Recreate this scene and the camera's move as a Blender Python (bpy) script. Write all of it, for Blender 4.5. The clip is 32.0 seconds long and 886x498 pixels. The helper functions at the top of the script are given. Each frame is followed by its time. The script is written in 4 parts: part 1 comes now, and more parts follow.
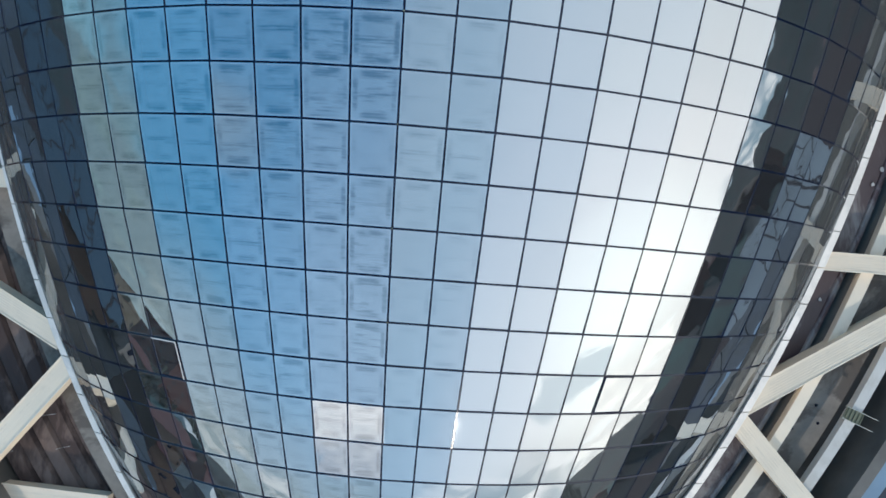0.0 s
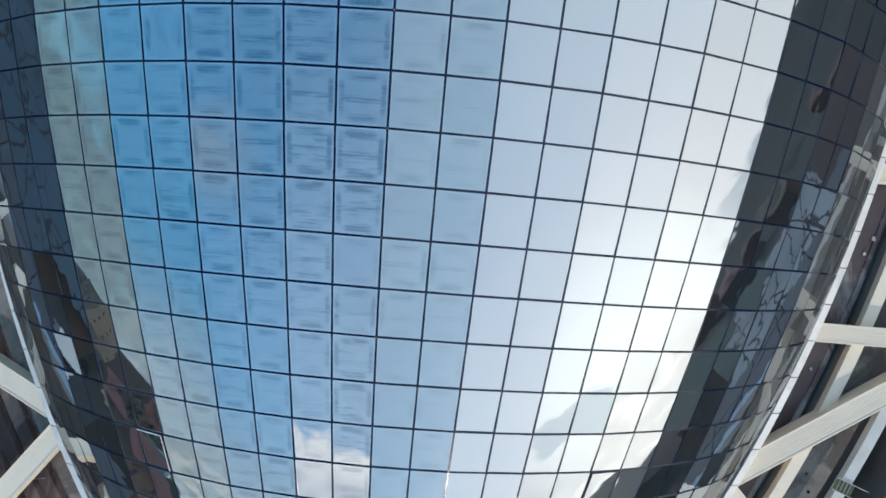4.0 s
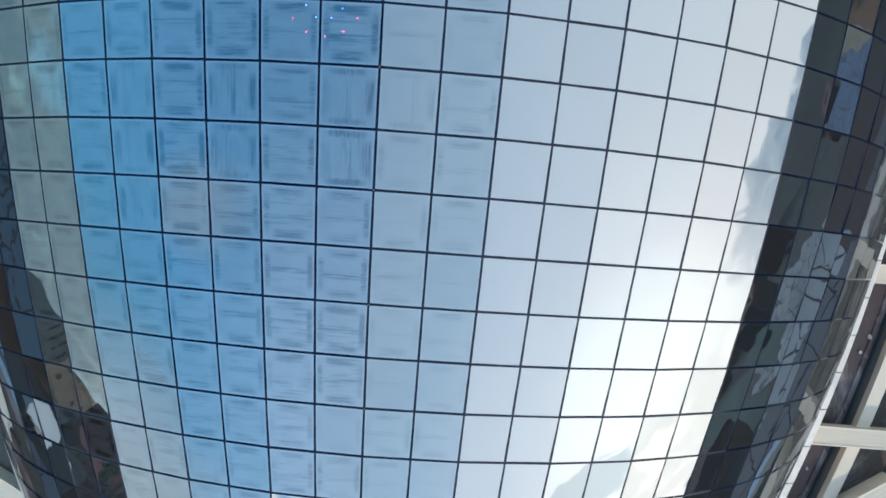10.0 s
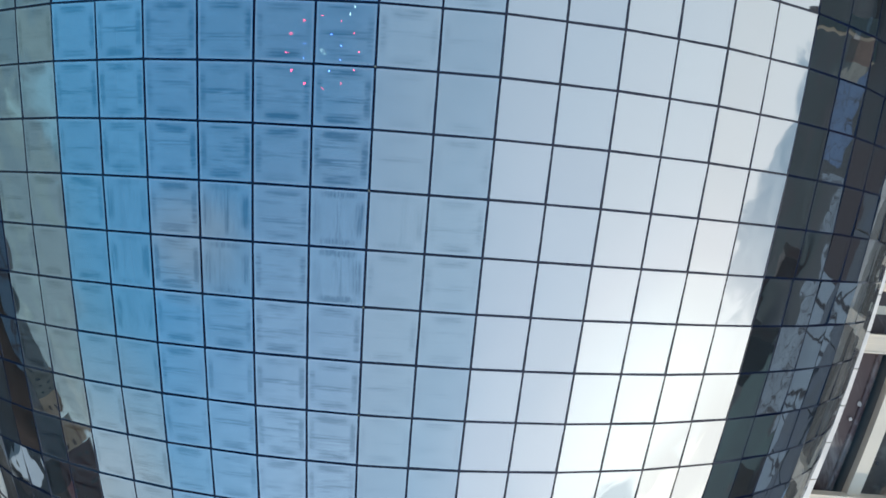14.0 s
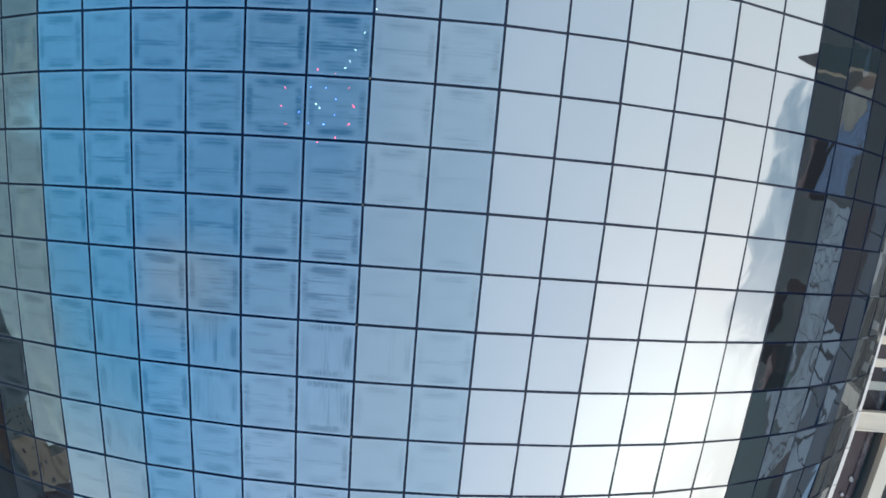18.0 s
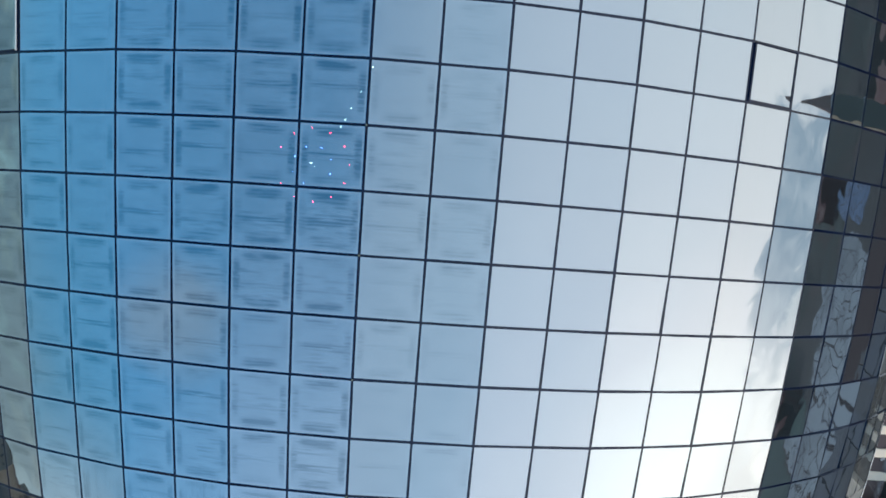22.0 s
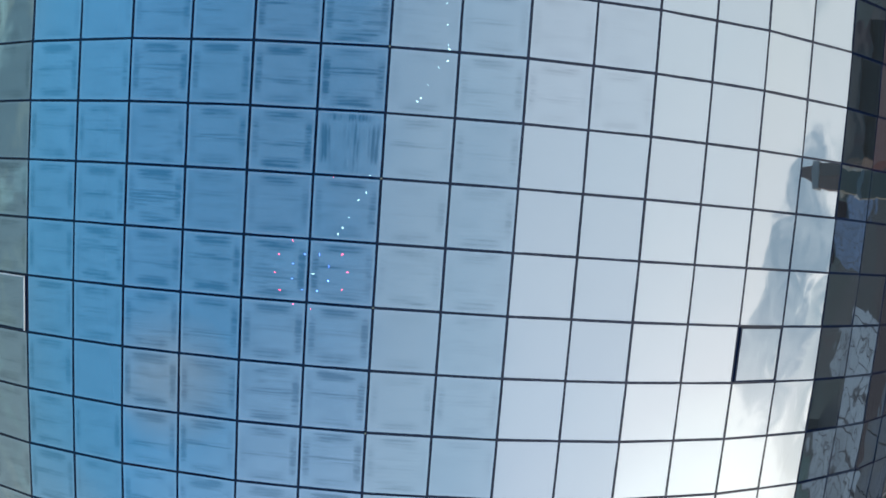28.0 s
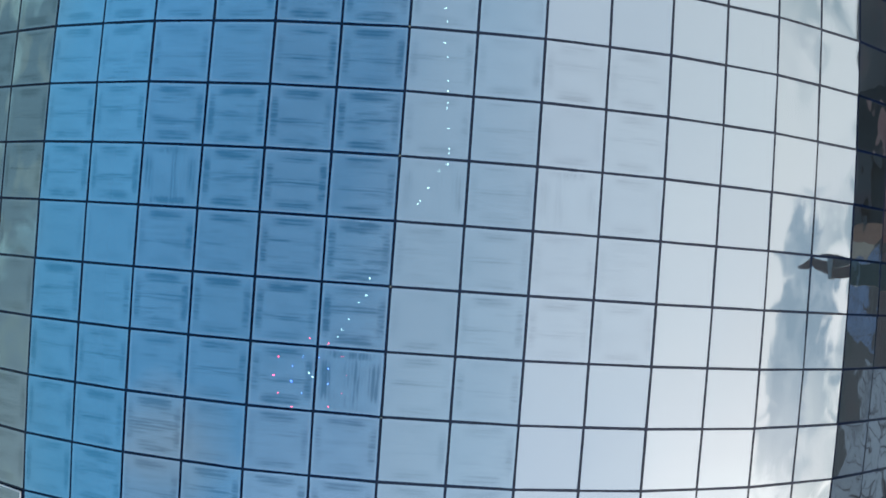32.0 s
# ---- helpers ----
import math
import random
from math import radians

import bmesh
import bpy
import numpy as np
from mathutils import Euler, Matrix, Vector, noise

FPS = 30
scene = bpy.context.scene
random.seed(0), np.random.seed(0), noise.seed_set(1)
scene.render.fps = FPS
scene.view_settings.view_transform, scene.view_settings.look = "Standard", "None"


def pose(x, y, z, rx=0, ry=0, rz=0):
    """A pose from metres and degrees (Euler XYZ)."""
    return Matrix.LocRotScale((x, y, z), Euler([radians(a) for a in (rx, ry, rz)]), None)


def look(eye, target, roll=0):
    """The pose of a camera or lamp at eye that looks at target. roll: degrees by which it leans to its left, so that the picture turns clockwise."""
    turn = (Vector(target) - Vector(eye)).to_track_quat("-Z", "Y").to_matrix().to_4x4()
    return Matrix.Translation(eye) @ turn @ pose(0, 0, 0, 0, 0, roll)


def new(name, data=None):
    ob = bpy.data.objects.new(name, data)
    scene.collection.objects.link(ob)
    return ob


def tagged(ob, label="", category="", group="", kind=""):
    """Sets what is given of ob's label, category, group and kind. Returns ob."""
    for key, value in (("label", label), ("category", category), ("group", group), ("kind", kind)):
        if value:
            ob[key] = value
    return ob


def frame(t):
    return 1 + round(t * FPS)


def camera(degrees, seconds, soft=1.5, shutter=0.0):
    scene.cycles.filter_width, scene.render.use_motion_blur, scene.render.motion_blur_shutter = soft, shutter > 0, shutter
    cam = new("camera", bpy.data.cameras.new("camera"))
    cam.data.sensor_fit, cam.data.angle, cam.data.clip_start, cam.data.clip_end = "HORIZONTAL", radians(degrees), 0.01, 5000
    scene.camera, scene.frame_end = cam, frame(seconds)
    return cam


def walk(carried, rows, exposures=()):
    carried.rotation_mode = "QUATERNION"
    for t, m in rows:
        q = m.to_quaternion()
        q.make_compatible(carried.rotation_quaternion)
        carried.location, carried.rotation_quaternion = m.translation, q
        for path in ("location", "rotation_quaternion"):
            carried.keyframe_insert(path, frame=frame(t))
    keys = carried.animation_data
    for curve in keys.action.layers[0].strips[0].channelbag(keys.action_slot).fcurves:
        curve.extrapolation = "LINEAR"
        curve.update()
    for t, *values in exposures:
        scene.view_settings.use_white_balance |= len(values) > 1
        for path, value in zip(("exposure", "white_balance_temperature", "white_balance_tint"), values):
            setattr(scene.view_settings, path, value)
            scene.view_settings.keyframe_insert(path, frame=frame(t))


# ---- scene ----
cam = camera(63.9, 32.0, soft=1.6)
ROWS = [
    (0.0, 1.833, -16.458, 48.161, -0.315, 0.914, 4.537),
    (0.5, 1.845, -16.046, 48.131, -0.398, 0.977, 4.588),
    (1.0, 1.825, -15.604, 48.082, -0.462, 0.879, 4.612),
    (1.5, 1.902, -15.255, 48.076, -0.380, 0.996, 4.616),
    (2.0, 1.905, -14.835, 48.095, -0.444, 0.906, 4.624),
    (2.5, 1.908, -14.405, 48.119, -0.564, 0.875, 4.603),
    (3.0, 1.958, -13.989, 48.123, -0.499, 0.948, 4.683),
    (3.5, 1.994, -13.608, 48.090, -0.496, 0.940, 4.711),
    (5.5, 2.129, -11.829, 47.940, -1.039, 1.080, 4.611),
    (6.0, 2.114, -11.402, 47.856, -1.065, 1.074, 4.536),
    (6.5, 2.044, -11.013, 47.795, -1.035, 0.924, 4.551),
    (7.0, 2.034, -10.597, 47.757, -1.032, 0.904, 4.477),
    (7.5, 2.048, -10.247, 47.713, -0.947, 0.928, 4.495),
    (8.0, 2.096, -9.869, 47.689, -0.869, 1.049, 4.399),
    (8.5, 2.075, -9.535, 47.686, -0.832, 0.994, 4.394),
    (9.0, 2.051, -9.185, 47.646, -0.818, 0.885, 4.338),
    (9.5, 2.094, -8.848, 47.610, -0.808, 0.959, 4.336),
    (10.0, 2.141, -8.450, 47.597, -0.877, 1.030, 4.193),
    (10.5, 2.162, -8.147, 47.713, -0.653, 1.020, 4.227),
    (11.0, 2.180, -7.813, 47.807, -0.491, 1.004, 4.207),
    (11.5, 2.159, -7.492, 47.913, -0.456, 0.885, 4.227),
    (12.0, 2.172, -7.079, 47.957, -0.572, 0.873, 4.245),
    (12.5, 2.247, -6.774, 47.996, -0.394, 1.049, 4.235),
    (13.0, 2.261, -6.390, 48.011, -0.314, 1.083, 4.194),
    (13.5, 2.295, -5.998, 48.007, -0.398, 1.193, 4.176),
    (14.0, 2.285, -5.622, 47.979, -0.371, 1.162, 4.142),
    (14.5, 2.275, -5.257, 47.929, -0.397, 1.099, 4.153),
    (16.5, 2.288, -3.626, 47.834, -0.265, 1.059, 4.214),
    (17.0, 2.279, -3.198, 47.894, -0.193, 0.977, 4.201),
    (17.5, 2.317, -2.784, 47.953, -0.167, 1.051, 4.246),
    (18.0, 2.325, -2.361, 48.019, -0.102, 1.048, 4.199),
    (18.5, 2.318, -1.894, 48.051, -0.203, 1.018, 4.223),
    (19.0, 2.317, -1.426, 48.012, -0.121, 1.020, 4.258),
    (19.5, 2.336, -0.914, 47.921, -0.209, 1.062, 4.256),
    (20.0, 2.301, -0.308, 47.857, -0.385, 1.026, 4.180),
    (20.5, 2.272, 0.308, 47.842, -0.674, 1.013, 4.184),
    (21.0, 2.290, 0.887, 47.832, -0.700, 1.102, 4.133),
    (21.5, 2.279, 1.470, 47.745, -0.862, 1.144, 4.145),
    (22.0, 2.218, 2.017, 47.674, -0.748, 1.035, 4.160),
    (22.5, 2.172, 2.569, 47.564, -0.745, 0.964, 4.115),
    (23.0, 2.169, 3.196, 47.476, -0.787, 1.048, 4.104),
    (23.5, 2.125, 3.807, 47.457, -0.954, 1.041, 4.110),
    (24.0, 2.082, 4.370, 47.474, -0.830, 1.030, 4.084),
    (24.5, 2.067, 4.885, 47.486, -0.694, 1.094, 4.078),
    (25.0, 1.987, 5.529, 47.575, -0.798, 0.977, 4.136),
    (25.5, 1.928, 6.207, 47.706, -1.115, 0.934, 4.118),
    (27.5, 1.713, 8.778, 48.144, -1.556, 0.674, 4.081),
    (28.0, 1.730, 9.350, 48.146, -1.341, 0.805, 4.028),
    (28.5, 1.664, 9.931, 48.132, -1.299, 0.680, 4.040),
    (29.0, 1.662, 10.432, 48.139, -0.665, 0.769, 4.067),
    (29.5, 1.615, 11.013, 48.154, -0.421, 0.789, 4.039),
    (30.0, 1.569, 11.633, 48.138, -0.124, 0.851, 4.025),
    (30.5, 1.529, 12.277, 48.136, -0.049, 0.860, 4.064),
    (31.0, 1.467, 12.827, 48.109, 0.588, 0.813, 4.108),
    (31.5, 1.409, 13.480, 48.114, 0.718, 0.779, 4.140),
    (32.0, 1.376, 14.165, 48.107, 0.904, 0.786, 4.110),
]
walk(cam, [(t, pose(x, y, z, rx, ry, rz)) for t, x, y, z, rx, ry, rz in ROWS])

# ---------------------------------------------------------------- world and sun
SUN_AZ, SUN_EL = radians(164.6), radians(27.0)          # azimuth from +y towards +x
SUN_DIR = Vector((math.sin(SUN_AZ) * math.cos(SUN_EL), math.cos(SUN_AZ) * math.cos(SUN_EL), math.sin(SUN_EL)))
HAZE_AZ, HAZE_EL = radians(165.0), radians(30.0)        # middle of the pale haze in the south
HAZE_DIR = Vector((math.sin(HAZE_AZ) * math.cos(HAZE_EL), math.cos(HAZE_AZ) * math.cos(HAZE_EL), math.sin(HAZE_EL)))
BANK_AZ, BANK_EL = radians(127.0), radians(15.0)        # middle of the bright bank of cloud
BANK_DIR = Vector((math.sin(BANK_AZ) * math.cos(BANK_EL), math.cos(BANK_AZ) * math.cos(BANK_EL), math.sin(BANK_EL)))
WISP_AZ, WISP_EL = radians(243.0), radians(41.5)
WISP_DIR = Vector((math.sin(WISP_AZ) * math.cos(WISP_EL), math.cos(WISP_AZ) * math.cos(WISP_EL), math.sin(WISP_EL)))
scene.view_settings.exposure = 0.05


class Nodes:
    """Small helper round a node tree."""

    def __init__(self, tree):
        self.t = tree
        self.t.nodes.clear()

    def add(self, kind, **values):
        n = self.t.nodes.new(kind)
        for k, v in values.items():
            if k == "inputs":
                for key, val in v.items():
                    n.inputs[key].default_value = val
            elif k == "operation":
                n.operation = v
            elif k == "blend":
                n.blend_type = v
            elif k == "data":
                n.data_type = v
        return n

    def link(self, a, b):
        self.t.links.new(a, b)

    def math(self, op, a, b=None, clamp=False):
        n = self.add("ShaderNodeMath", operation=op)
        n.use_clamp = clamp
        for i, v in enumerate((a, b)):
            if v is None:
                continue
            if isinstance(v, (int, float)):
                n.inputs[i].default_value = v
            else:
                self.link(v, n.inputs[i])
        return n.outputs[0]

    def mix(self, fac, a, b, blend="MIX"):
        n = self.add("ShaderNodeMix", data="RGBA")
        n.blend_type = blend
        for key, v in (("Factor", fac), ("A", a), ("B", b)):
            sock = [s for s in n.inputs if s.name == key and s.enabled][0]
            if isinstance(v, (int, float)):
                sock.default_value = v
            elif isinstance(v, tuple):
                sock.default_value = (*v, 1.0)
            else:
                self.link(v, sock)
        return [s for s in n.outputs if s.enabled][0]

    def ramp(self, fac, stops, interp="LINEAR"):
        n = self.add("ShaderNodeValToRGB")
        n.color_ramp.interpolation = interp
        while len(n.color_ramp.elements) < len(stops):
            n.color_ramp.elements.new(0.5)
        for e, (pos, col) in zip(n.color_ramp.elements, stops):
            e.position = pos
            e.color = (*col, 1.0) if isinstance(col, tuple) else (col, col, col, 1.0)
        self.link(fac, n.inputs[0])
        return n.outputs[0]

    def noise(self, vec, scale, detail=3.0, rough=0.55, distort=0.0):
        n = self.add("ShaderNodeTexNoise")
        n.inputs["Scale"].default_value = scale
        n.inputs["Detail"].default_value = detail
        n.inputs["Roughness"].default_value = rough
        n.inputs["Distortion"].default_value = distort
        if vec is not None:
            self.link(vec, n.inputs["Vector"])
        return n.outputs["Fac"]


def make_world():
    w = bpy.data.worlds.new("sky")
    scene.world = w
    w.use_nodes = True
    n = Nodes(w.node_tree)
    out = n.add("ShaderNodeOutputWorld")
    coord = n.add("ShaderNodeTexCoord").outputs["Generated"]
    sky = n.add("ShaderNodeTexSky")
    sky.sky_type = "NISHITA"
    sky.sun_disc = False
    sky.sun_elevation, sky.sun_rotation = SUN_EL, SUN_AZ
    sky.altitude, sky.air_density, sky.dust_density, sky.ozone_density = 200.0, 1.0, 0.2, 1.6
    dot = n.add("ShaderNodeVectorMath", operation="DOT_PRODUCT")
    n.link(coord, dot.inputs[0])
    dot.inputs[1].default_value = BANK_DIR
    d = dot.outputs["Value"]
    sep = n.add("ShaderNodeSeparateXYZ")
    n.link(coord, sep.inputs[0])
    x, z = sep.outputs["X"], sep.outputs["Z"]
    bearing = n.math("FRACT", n.math("ADD", n.math("DIVIDE", n.math("ARCTAN2", x, sep.outputs["Y"]), 2 * math.pi), 1.0))
    base = n.mix(1.0, sky.outputs[0], SKY_GAIN, "MULTIPLY")
    base = n.mix(1.0, base, n.ramp(z, [(0.0, 0.22), (0.12, 0.37), (0.3, 0.54), (0.6, 1.0), (0.85, 1.15), (1.0, 1.34)]), "MULTIPLY")
    # thin veil of high cloud that thickens towards one bright bank
    base = n.mix(n.ramp(z, [(0.0, 0.85), (0.18, 0.4), (0.36, 0.0)]), base, (0.25, 0.335, 0.365))
    # whiter haze low in the south-west
    south_west = n.math("MULTIPLY", n.ramp(bearing, [(190 / 360, 0.0), (206 / 360, 1.0), (232 / 360, 1.0), (245 / 360, 0.0)]), n.ramp(z, [(0.0, 0.9), (0.2, 0.72), (0.42, 0.0)]))
    base = n.mix(south_west, base, (0.475, 0.59, 0.685))
    # pale haze in the south
    sdot = n.add("ShaderNodeVectorMath", operation="DOT_PRODUCT")
    n.link(coord, sdot.inputs[0])
    sdot.inputs[1].default_value = HAZE_DIR
    base = n.mix(n.ramp(sdot.outputs["Value"], [(0.50, 0.0), (0.76, 0.42), (0.92, 0.78)]), base, (0.475, 0.61, 0.775))
    turned_haze = n.math("ADD", n.math("MULTIPLY", sdot.outputs["Value"], 0.5), 0.5)
    base = n.mix(1.0, base, n.ramp(turned_haze, [(0.40, 1.16), (0.62, 1.06), (0.80, 0.93), (0.95, 1.0)]), "MULTIPLY")
    # the sheet's edge runs straight along y, so its cover follows the angle round that axis
    reach = n.math("SQRT", n.math("ADD", n.math("ADD", n.math("MULTIPLY", x, x), n.math("MULTIPLY", z, z)), 0.0001))
    wisp = n.math("MULTIPLY", n.math("SUBTRACT", n.noise(coord, 1.6, 4.0, 0.5, 0.3), 0.5), 0.10)
    across = n.math("ADD", n.math("ADD", n.math("MULTIPLY", n.math("DIVIDE", x, reach), 0.5), 0.5), wisp)
    veil = n.mix(1.0, n.ramp(across, VEIL_STOPS), n.ramp(d, BANK_GLOW), "MULTIPLY")
    base = n.mix(n.ramp(across, VEIL_COVER), base, veil)
    # broken cumulus in the low sky
    low = n.math("MAXIMUM", z, 0.0)
    den = n.math("ADD", low, 0.22)
    inv = n.math("DIVIDE", 1.0, den)
    scl = n.add("ShaderNodeVectorMath", operation="SCALE")
    n.link(coord, scl.inputs[0])
    n.link(inv, scl.inputs["Scale"])
    big = n.noise(scl.outputs[0], 1.7, 5.0, 0.55, 0.4)
    cover = n.ramp(big, [(0.36, 0.0), (0.47, 1.0)])
    # the low clouds stand high in the south and west, low in the east and south-west
    tops = n.ramp(bearing, [(az / 360, h) for az, h in CLOUD_TOPS])
    near_horizon = n.ramp(n.math("DIVIDE", z, tops), [(0.0, 0.95), (0.60, 0.9), (1.0, 0.0)])
    mask = n.math("MULTIPLY", cover, near_horizon)
    shade = n.noise(scl.outputs[0], 3.1, 4.0)
    turned = n.math("ADD", n.math("MULTIPLY", d, 0.5), 0.5)
    lit = n.ramp(turned, [(0.10, (0.155, 0.255, 0.28)), (0.24, (0.185, 0.285, 0.31)), (0.46, (0.52, 0.58, 0.58)), (0.72, (0.92, 0.96, 0.98)), (0.86, (0.86, 0.90, 0.92)), (0.965, (1.22, 1.21, 1.17)), (1.0, (1.6, 1.54, 1.38))])
    dark = n.ramp(turned, [(0.10, (0.10, 0.195, 0.25)), (0.50, (0.33, 0.41, 0.43)), (0.935, (0.27, 0.40, 0.48)), (0.965, (0.66, 0.72, 0.74)), (0.985, (1.22, 1.19, 1.12))])
    # a shaded blue-grey trough between two banks, due east
    ragged = n.add("ShaderNodeVectorMath", operation="SCALE")
    n.link(scl.outputs[0], ragged.inputs[0])
    ragged.inputs["Scale"].default_value = 1.0
    torn = n.math("MULTIPLY", n.math("SUBTRACT", n.noise(ragged.outputs[0], 7.0, 4.0, 0.6, 0.6), 0.5), 0.016)

    def trough(mid, wide, height, tall):
        """A long rounded field of sky: middle bearing and half width in degrees, middle height and half height."""
        gu = n.math("DIVIDE", n.math("SUBTRACT", bearing, mid / 360), wide / 360)
        gz = n.math("DIVIDE", n.math("SUBTRACT", z, height), tall)
        gap = n.math("ADD", n.math("POWER", n.math("ABSOLUTE", gu), 3.0), n.math("POWER", n.math("ABSOLUTE", gz), 3.0))
        return n.ramp(n.math("ADD", gap, n.math("MULTIPLY", torn, 170.0)), [(0.50, 1.0), (1.10, 0.0)])

    bright = n.ramp(shade, [(0.50, 0.0), (0.60, 1.0)])
    cloud = n.mix(bright, dark, lit)
    # one bright cumulus to the south, greyer towards its foot
    crest = n.math("ADD", z, n.math("MULTIPLY", n.math("SUBTRACT", n.noise(scl.outputs[0], 5.0, 4.0, 0.6, 0.3), 0.5), 0.22))
    puff = trough(194.0, 10.0, 0.40, 0.095)
    puff_colour = n.ramp(crest, [(0.33, (0.52, 0.58, 0.68)), (0.40, (0.78, 0.82, 0.88)), (0.46, (1.08, 1.08, 1.10))])
    col = n.mix(mask, base, cloud)
    col = n.mix(n.math("MULTIPLY", trough(96.0, 14.0, 0.198, 0.052), n.ramp(bearing, [(95 / 360, 0.95), (107 / 360, 0.35)])), col, n.mix(n.ramp(n.noise(scl.outputs[0], 9.0, 3.0, 0.55, 0.4), [(0.42, 0.0), (0.68, 1.0)]), (0.27, 0.385, 0.485), (0.42, 0.53, 0.62)))
    col = n.mix(n.math("MULTIPLY", trough(140.0, 7.0, 0.312, 0.040), 0.55), col, (0.50, 0.63, 0.73))
    # a small thin wisp, high in the west-south-west
    wdot = n.add("ShaderNodeVectorMath", operation="DOT_PRODUCT")
    n.link(coord, wdot.inputs[0])
    wdot.inputs[1].default_value = WISP_DIR
    wisp_cover = n.ramp(n.math("ADD", wdot.outputs["Value"], n.math("MULTIPLY", torn, 0.22)), [(0.9943, 0.0), (0.9988, 0.72)])
    col = n.mix(wisp_cover, col, (0.265, 0.385, 0.51))
    col = n.mix(n.math("MULTIPLY", puff, 0.92), col, puff_colour)
    bg = n.add("ShaderNodeBackground")
    bg.inputs["Strength"].default_value = 1.0
    n.link(col, bg.inputs["Color"])
    n.link(bg.outputs[0], out.inputs["Surface"])


CLOUD_TOPS = [(0, 0.30), (70, 0.24), (80, 0.19), (112, 0.19), (130, 0.24), (150, 0.30), (166, 0.35), (195, 0.36), (204, 0.29), (214, 0.17), (236, 0.17), (246, 0.30), (360, 0.30)]
SKY_GAIN = (0.087, 0.230, 0.250)
VEIL_COVER = [(0.10, 0.0), (0.36, 0.06), (0.53, 0.90), (0.70, 1.0)]
VEIL_STOPS = [(0.45, (0.43, 0.66, 0.90)), (0.57, (0.49, 0.74, 0.99)), (0.74, (0.75, 0.92, 1.10)), (0.90, (0.84, 0.96, 1.05)), (0.98, (0.84, 0.92, 0.96))]
BANK_GLOW = [(0.40, 0.80), (0.62, 0.87), (0.80, (1.0, 0.965, 0.96)), (0.87, (1.12, 1.055, 1.03)), (0.93, (1.33, 1.21, 1.16)), (0.97, (1.68, 1.56, 1.44)), (1.0, (1.95, 1.86, 1.68))]
make_world()
sun = new("sun", bpy.data.lights.new("sun", "SUN"))
sun.data.energy, sun.data.angle, sun.data.color = 1.9, radians(2), (1.0, 0.93, 0.83)
sun.matrix_world = look((0, 0, 90), Vector((0, 0, 90)) - SUN_DIR)


# ---------------------------------------------------------------- materials
def material(name):
    m = bpy.data.materials.new(name)
    m.use_nodes = True
    return m, Nodes(m.node_tree)


def solid(name, colour, rough=0.6, metal=0.0, vary=0.25, scale=1.2, fine=18.0, bump=0.15, stain=None, stain_at=0.50, stretch=(1, 1, 1), spec=0.5, spread=0.11):
    """A surface with stains at a large and grain at a small scale."""
    m, n = material(name)
    out = n.add("ShaderNodeOutputMaterial")
    b = n.add("ShaderNodeBsdfPrincipled")
    coord = n.add("ShaderNodeTexCoord").outputs["Object"]
    mp = n.add("ShaderNodeMapping")
    mp.inputs["Scale"].default_value = stretch
    n.link(coord, mp.inputs["Vector"])
    rnd = n.add("ShaderNodeObjectInfo").outputs["Random"]
    off = n.add("ShaderNodeVectorMath", operation="ADD")
    sc = n.math("MULTIPLY", rnd, 31.0)
    n.link(mp.outputs[0], off.inputs[0])
    n.link(sc, off.inputs[1])
    v = off.outputs[0]
    big = n.noise(v, scale, 4.0, 0.6)
    small = n.noise(v, fine, 3.0, 0.6)
    dark = tuple(c * (1 - vary) for c in colour)
    lite = tuple(min(1.0, c * (1 + vary * 0.6)) for c in colour)
    col = n.mix(n.ramp(big, [(0.3, 0.0), (0.7, 1.0)]), dark, lite)
    if stain:
        spots = n.ramp(n.noise(v, scale * 0.6, 5.0, 0.65, 0.6), [(stain_at, 0.0), (stain_at + 0.09, 1.0)])
        col = n.mix(n.math("MULTIPLY", spots, 0.85), col, stain)
    col = n.mix(n.math("MULTIPLY", small, 0.22), col, dark)
    n.link(col, b.inputs["Base Color"])
    b.inputs["Metallic"].default_value = metal
    b.inputs["Specular IOR Level"].default_value = spec
    n.link(n.ramp(big, [(0.3, max(0.04, rough - spread)), (0.7, min(1.0, rough + spread))]), b.inputs["Roughness"])
    bp = n.add("ShaderNodeBump")
    bp.inputs["Strength"].default_value = bump
    bp.inputs["Distance"].default_value = 0.02
    n.link(small, bp.inputs["Height"])
    n.link(bp.outputs[0], b.inputs["Normal"])
    n.link(b.outputs[0], out.inputs["Surface"])
    return m


def lamp(name, colour, power):
    m, n = material(name)
    out = n.add("ShaderNodeOutputMaterial")
    e = n.add("ShaderNodeEmission")
    e.inputs["Color"].default_value, e.inputs["Strength"].default_value = (*colour, 1), power
    n.link(e.outputs[0], out.inputs["Surface"])
    return m


